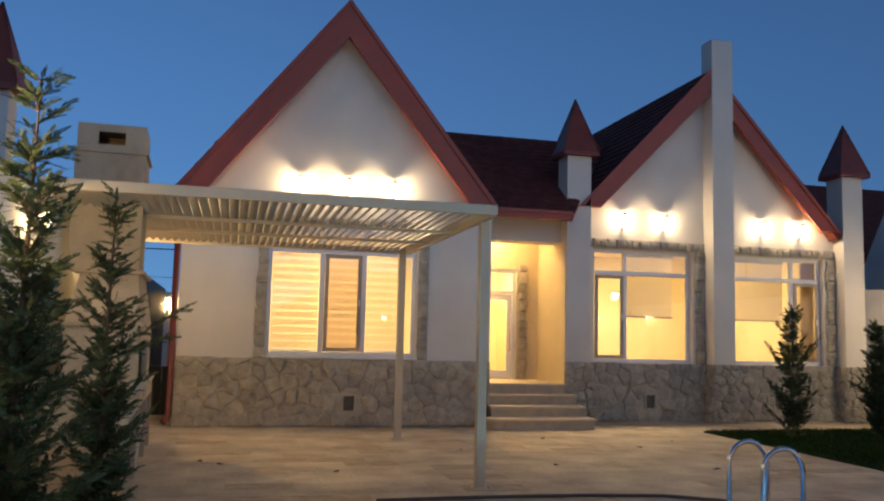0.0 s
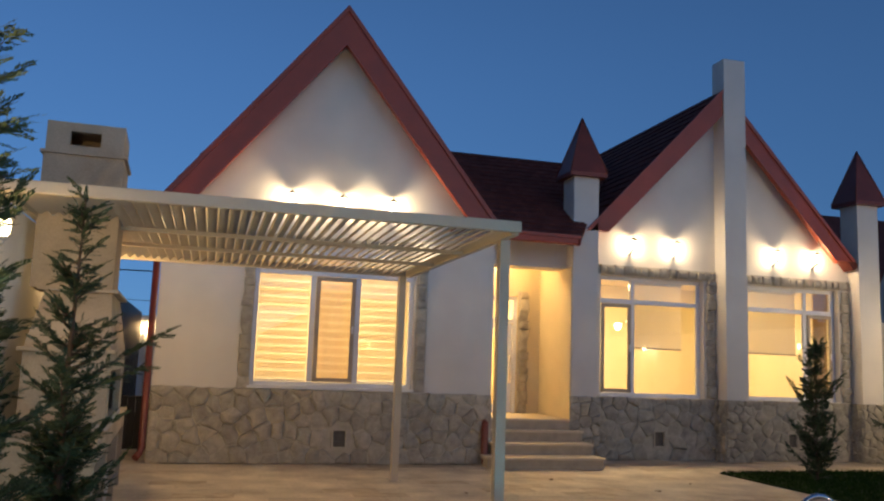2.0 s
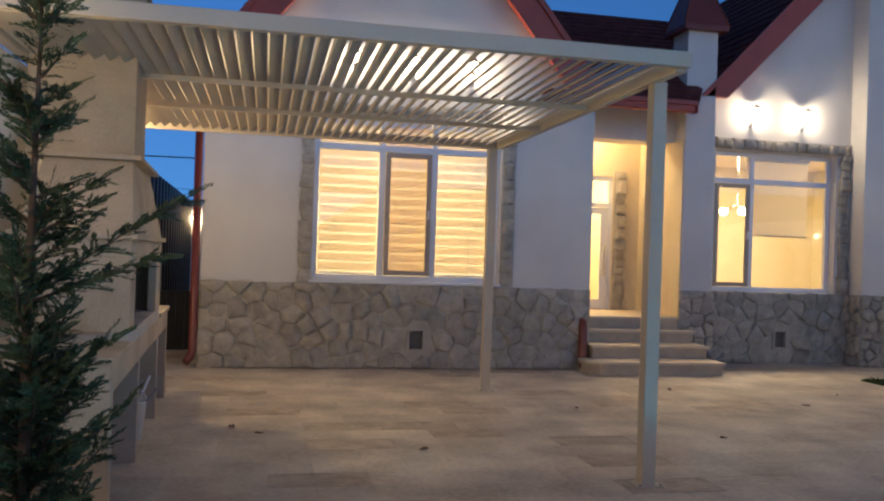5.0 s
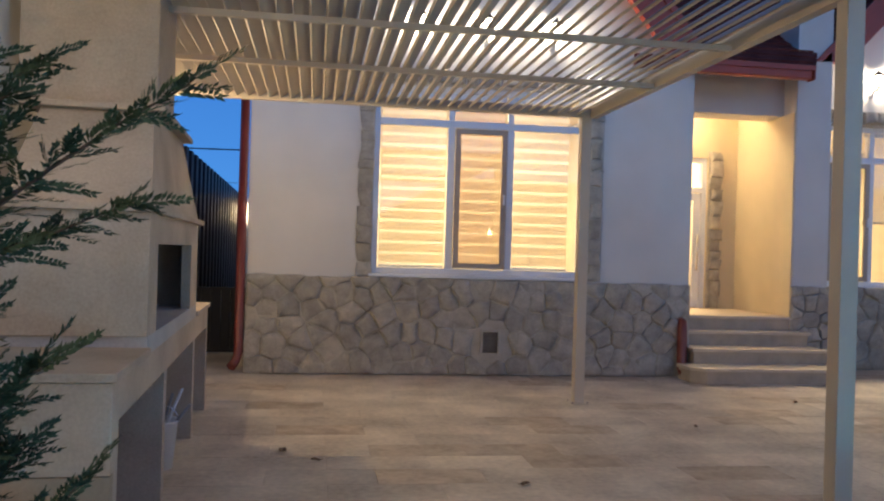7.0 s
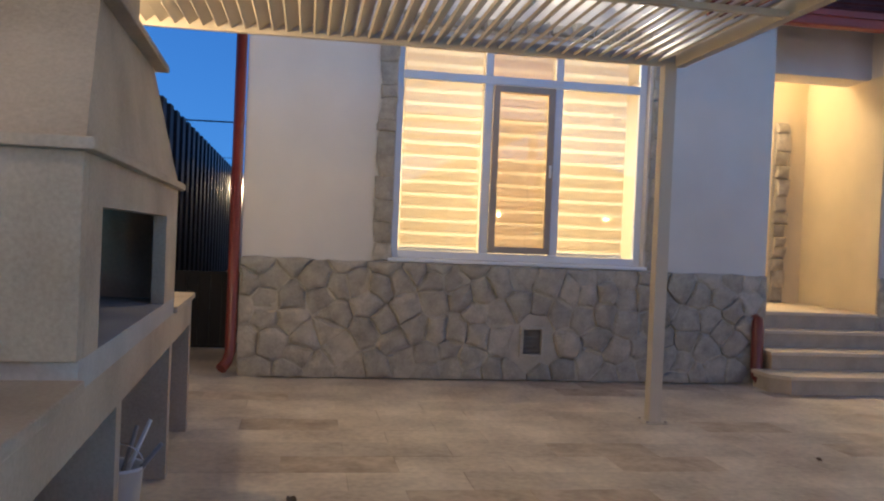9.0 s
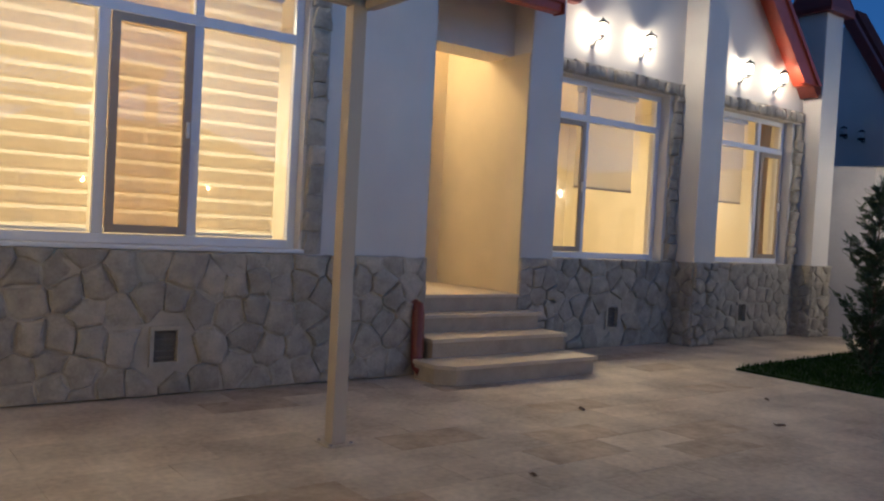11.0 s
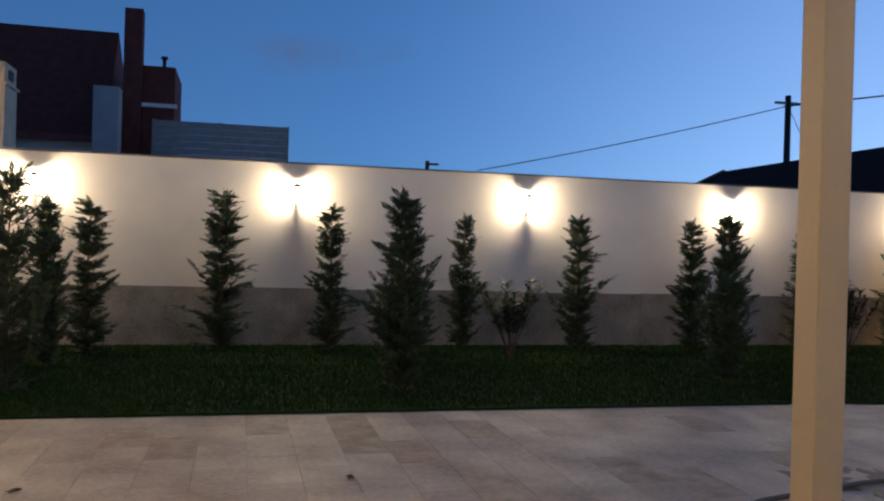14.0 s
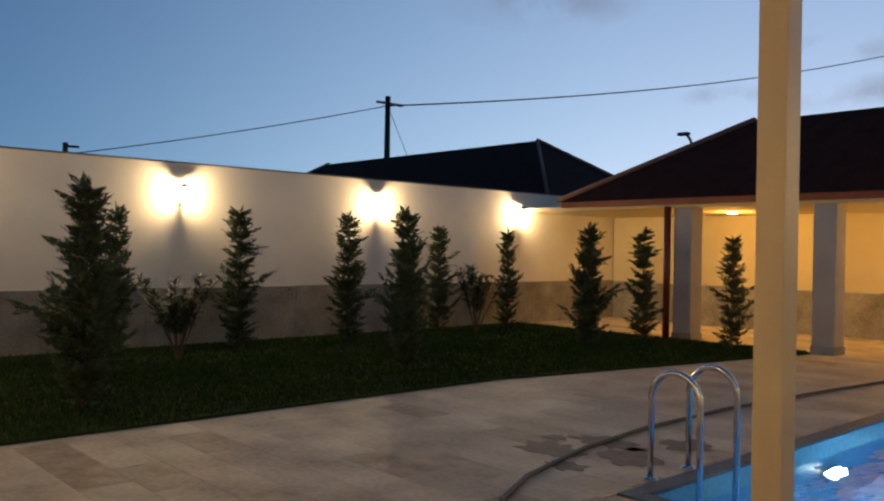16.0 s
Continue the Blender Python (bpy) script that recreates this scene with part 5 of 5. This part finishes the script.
def stone_mesh(p, poly, depth, seed, turn):
    r = random.Random(seed)
    cx, cz = sum(a for a, _ in poly) / len(poly), sum(b for _, b in poly) / len(poly)
    pts = []
    for a, b in zip(poly, poly[1:] + poly[:1]):
        ln = math.dist(a, b)
        pts.append(a)
        if ln > 0.10:
            t = r.uniform(0.3, 0.7)
            pts.append((a[0] + t * (b[0] - a[0]) + r.uniform(-0.016, 0.016), a[1] + t * (b[1] - a[1]) + r.uniform(-0.016, 0.016)))
    rings = []
    sx, sz = r.uniform(-0.09, 0.09), r.uniform(-0.09, 0.09)
    for inset, d in ((0.003, 0.0), (0.007, depth * 0.8), (0.024, depth)):
        row = []
        for a, b in pts:
            ln = max(0.03, math.dist((a, b), (cx, cz)))
            f = max(0.3, 1 - inset / ln * 1.2)
            dd = max(0.004, d + sx * (a - cx) + sz * (b - cz) + r.uniform(-0.006, 0.006)) if d else 0
            row.append(turn(cx + (a - cx) * f, cz + (b - cz) * f, dd))
        rings.append(row)
    verts = [v for row in rings for v in row] + [turn(cx, cz, depth * r.uniform(0.98, 1.15))]
    n = len(pts)
    faces = [(k * n + i, k * n + (i + 1) % n, (k + 1) * n + (i + 1) % n, (k + 1) * n + i) for k in (0, 1) for i in range(n)]
    faces += [(2 * n + i, 2 * n + (i + 1) % n, 3 * n) for i in range(n)]
    me = bpy.data.meshes.new("stone")
    me.from_pydata(verts, [], faces)
    bm = bmesh.new()
    bm.from_mesh(me)
    bmesh.ops.recalc_face_normals(bm, faces=bm.faces)
    for f in bm.faces:
        f.smooth = len(f.verts) == 3
    bm.to_mesh(me)
    bm.free()
    return me


def stack(parent, x0, x1, z0, z1, seed, turn, depth=0.05, lying=False):
    """A strip of rough squarish blocks, one above the other, or side by side when lying."""
    r = random.Random(seed)
    lo, hi = (x0, x1) if lying else (z0, z1)
    i = 0
    while lo < hi - 0.04:
        up = min(hi, lo + r.uniform(0.11, 0.24))
        if lying:
            poly = [(lo + 0.003, z0 - r.uniform(0, 0.02)), (up - 0.003, z0 - r.uniform(0, 0.02)), (up - 0.003, z1 + r.uniform(-0.03, 0.02)), (lo + 0.003, z1 + r.uniform(-0.03, 0.02))]
        else:
            poly = [(x0 + r.uniform(-0.01, 0.04), lo + r.uniform(-0.02, 0.012)), (x1 + r.uniform(-0.04, 0.015), lo + r.uniform(-0.02, 0.012)), (x1 + r.uniform(-0.04, 0.015), up - 0.003), (x0 + r.uniform(-0.01, 0.04), up - 0.003)]
        part("stone", stone_mesh(None, poly, depth * r.uniform(0.6, 1.35), seed * 77 + i, turn), STONE, parent)
        lo, i = up, i + 1


def clad(parent, x0, x1, z0, z1, size, seed, turn, depth=0.04, skip=()):
    for i, (p, poly) in enumerate(cells(x0, x1, z0, z1, size, seed)):
        if any(a < p[0] < b and c < p[1] < d for a, b, c, d in skip):
            continue
        r = random.Random(seed * 1000 + i)
        part("stone", stone_mesh(p, poly, depth * r.uniform(0.6, 1.7), seed * 999 + i, turn), STONE, parent)


def front(y):
    return lambda a, b, d: (a, y - d, b)


def flank(x, way):
    return lambda a, b, d: (x + way * d, a, b)


VENT = mat("grey_vent_plastic", (0.16, 0.145, 0.125), 0.7, vary=0.2, scale=20, bump=0.1)


def vent(x, y):
    ob = thing("air_vent", "square dark air vent in the stone plinth", "air vent", "vents of the plinth")
    part("vent_frame", boxes((x - 0.12, x - 0.09, y - 0.05, y + 0.02, 0.22, 0.52), (x + 0.09, x + 0.12, y - 0.05, y + 0.02, 0.22, 0.52), (x - 0.09, x + 0.09, y - 0.05, y + 0.02, 0.49, 0.52), (x - 0.09, x + 0.09, y - 0.05, y + 0.02, 0.22, 0.25)), MORTAR, ob)
    part("vent_back", boxes((x - 0.09, x + 0.09, y + 0.01, y + 0.02, 0.25, 0.49)), VENT, ob)
    for k in range(5):
        part("vent_slat", boxes((x - 0.09, x + 0.09, y - 0.008, y + 0.008, 0.268 + k * 0.045, 0.283 + k * 0.045)), VENT, ob)


vent(2.76, -0.01)
vent(8.565, YR - 0.01)
vent(11.335, YR - 0.01)
p1 = structure("plinth_left", boxes((0, 2.66, -0.034, -0.003, 0, 1.08), (2.86, WALL_L, -0.034, -0.003, 0, 1.08), (2.66, 2.86, -0.034, -0.003, 0.5, 1.08), (2.66, 2.86, -0.034, -0.003, 0, 0.24)), MORTAR, "rubble stone plinth below the left window", "plinth")
clad(p1, 0.0, WALL_L, 0.0, 1.09, 0.30, 1, front(-0.012), skip=[(2.58, 2.94, 0.14, 0.60)])
p2 = structure("plinth_right", boxes((7.1, 8.47, YR - 0.034, YR - 0.003, 0, 1.08), (8.66, 11.24, YR - 0.034, YR - 0.003, 0, 1.08), (11.43, 12.70, YR - 0.034, YR - 0.003, 0, 1.08), (8.47, 8.66, YR - 0.034, YR - 0.003, 0.5, 1.08), (8.47, 8.66, YR - 0.034, YR - 0.003, 0, 0.24), (11.24, 11.43, YR - 0.034, YR - 0.003, 0.5, 1.08), (11.24, 11.43, YR - 0.034, YR - 0.003, 0, 0.24)), MORTAR, "rubble stone plinth below the right windows", "plinth")
clad(p2, 7.22, 9.74, 0.0, 1.09, 0.30, 2, front(YR - 0.012), skip=[(8.4, 8.73, 0.16, 0.58)])
clad(p2, 10.20, 12.70, 0.0, 1.09, 0.30, 3, front(YR - 0.012), skip=[(11.17, 11.5, 0.16, 0.58)])
for i, (x0, x1, y0) in enumerate(((6.735, 7.235, 0.39), (9.73, 10.21, 0.35), (12.69, 13.19, 0.39))):
    base = [o for o in bpy.data.objects if o.name.startswith("base") and not o.name.startswith("base_plate")][i]
    clad(base, x0 - 0.03, x1 + 0.03, 0.0, 1.09, 0.25, 10 + i, front(y0))
    if i:
        clad(base, y0 - 0.02, YR, 0.0, 1.09, 0.25, 20 + i, flank(x0, -1))
    clad(base, y0 - 0.02, YR, 0.0, 1.09, 0.25, 30 + i, flank(x1, 1))
j1 = structure("window_surround_1", boxes((1.23, 1.37, -0.010, -0.003, 1.09, 3.42), (3.88, 4.06, -0.010, -0.003, 1.09, 3.42)), MORTAR, "rough stone surround of the left window", "window surround")
stack(j1, 1.19, 1.375, 1.10, 3.42, 41, front(-0.008), 0.026)
stack(j1, 3.875, 4.06, 1.10, 3.42, 42, front(-0.008), 0.028)
stack(j1, 1.38, 3.87, 3.32, 3.44, 43, front(-0.003), 0.035, True)
j2 = structure("window_surround_2", boxes((7.1, 9.74, YR - 0.010, YR - 0.003, 3.25, 3.42), (10.20, 12.70, YR - 0.010, YR - 0.003, 3.25, 3.42)), MORTAR, "rough stone surround of the right windows", "window surround")
stack(j2, 7.22, 9.74, 3.265, 3.41, 44, front(YR - 0.008), 0.06, True)
stack(j2, 10.20, 12.70, 3.265, 3.41, 45, front(YR - 0.008), 0.06, True)
stack(j2, 9.53, 9.73, 1.1, 3.25, 46, front(YR - 0.008), 0.06)
stack(j2, 12.48, 12.68, 1.1, 3.25, 47, front(YR - 0.008), 0.06)
j3 = structure("door_surround", boxes((6.31, 6.50, 1.885, 1.897, 0.7, 2.95)), MORTAR, "rough stone strip beside the entrance door", "door surround")
stack(j3, 6.31, 6.52, 0.7, 2.98, 48, front(1.885), 0.055)

# ---------------------------------------------------------------- paving slabs
TW, TL = 0.335, 0.67
rests = {False: ([], []), True: ([], [])}
tile_me = {}
count = 0
rnd = random.Random(77)
j = 0
y = 1.9
while y > -19.1:
    x = -0.85 - (0.3 if j % 2 else 0.0)
    while x < 13.6:
        x0, x1, y0, y1 = max(x, -0.85), min(x + TL, 13.6), y - TW, y
        cx, cy = (x0 + x1) / 2, (y0 + y1) / 2
        x += TL
        hidden = all(inside(px, py, LAWN) for px in (x0, x1) for py in (y0, y1)) or (RIM[0] < cx < RIM[1] and RIM[2] < cy < RIM[3]) or (0 < cx < 13 and cy > 0.75) or (0.05 < cx < 5.1 and cy > 0.05) or x1 - x0 < 0.03
        if hidden:
            continue
        g = 0.0008
        a, b, c, d = x0 + g, x1 - g, y0 + g, y1 - g
        if RIM[2] < cy < RIM[3]:
            if a < RIM[1] < b:
                a = RIM[1]
            if a < RIM[0] < b:
                b = RIM[0]
        if RIM[0] < cx < RIM[1]:
            if c < RIM[3] < d:
                c = RIM[3]
            if c < RIM[2] < d:
                d = RIM[2]
        near = 1.0 < cx < 9.0 and -6.6 < cy < 0.4
        t, e = -0.002 + rnd.uniform(-0.0007, 0.0007), 0.0013
        if near and count < 300:
            key = (round(b - a, 3), round(d - c, 3), rnd.random() < 0.13)
            if key not in tile_me:
                w, h = key[0] / 2, key[1] / 2
                me = bpy.data.meshes.new("slab")
                me.from_pydata([(-w, -h, -0.02), (w, -h, -0.02), (w, h, -0.02), (-w, h, -0.02), (-w, -h, -e), (w, -h, -e), (w, h, -e), (-w, h, -e), (-w + e, -h + e, 0), (w - e, -h + e, 0), (w - e, h - e, 0), (-w + e, h - e, 0)], [],
                    [(0, 1, 5, 4), (1, 2, 6, 5), (2, 3, 7, 6), (3, 0, 4, 7), (4, 5, 9, 8), (5, 6, 10, 9), (6, 7, 11, 10), (7, 4, 8, 11), (8, 9, 10, 11)])
                tile_me[key] = me
            s = part("slab", tile_me[key], TRAV_BROWN if key[2] else TRAV, paving)
            s.location = ((a + b) / 2, (c + d) / 2, t)
            count += 1
        else:
            rest_v, rest_f = rests[rnd.random() < (0.12 if 4 < cx < 9 and cy > -9 else 0.04)]
            k = len(rest_v)
            rest_v += [(a, c, t - 0.02), (b, c, t - 0.02), (b, d, t - 0.02), (a, d, t - 0.02), (a, c, t - e), (b, c, t - e), (b, d, t - e), (a, d, t - e), (a + e, c + e, t), (b - e, c + e, t), (b - e, d - e, t), (a + e, d - e, t)]
            rest_f += [tuple(k + i for i in q) for q in ((0, 1, 5, 4), (1, 2, 6, 5), (2, 3, 7, 6), (3, 0, 4, 7), (4, 5, 9, 8), (5, 6, 10, 9), (6, 7, 11, 10), (7, 4, 8, 11), (8, 9, 10, 11))]
    y -= TW
    j += 1
for brown, (rest_v, rest_f) in rests.items():
    me = bpy.data.meshes.new("slabs")
    me.from_pydata(rest_v, [], rest_f)
    tagged(part("slabs", me, TRAVJ_BROWN if brown else TRAVJ, paving), "brown veined travertine slabs further off" if brown else "pale travertine slabs further off", kind="stuff")
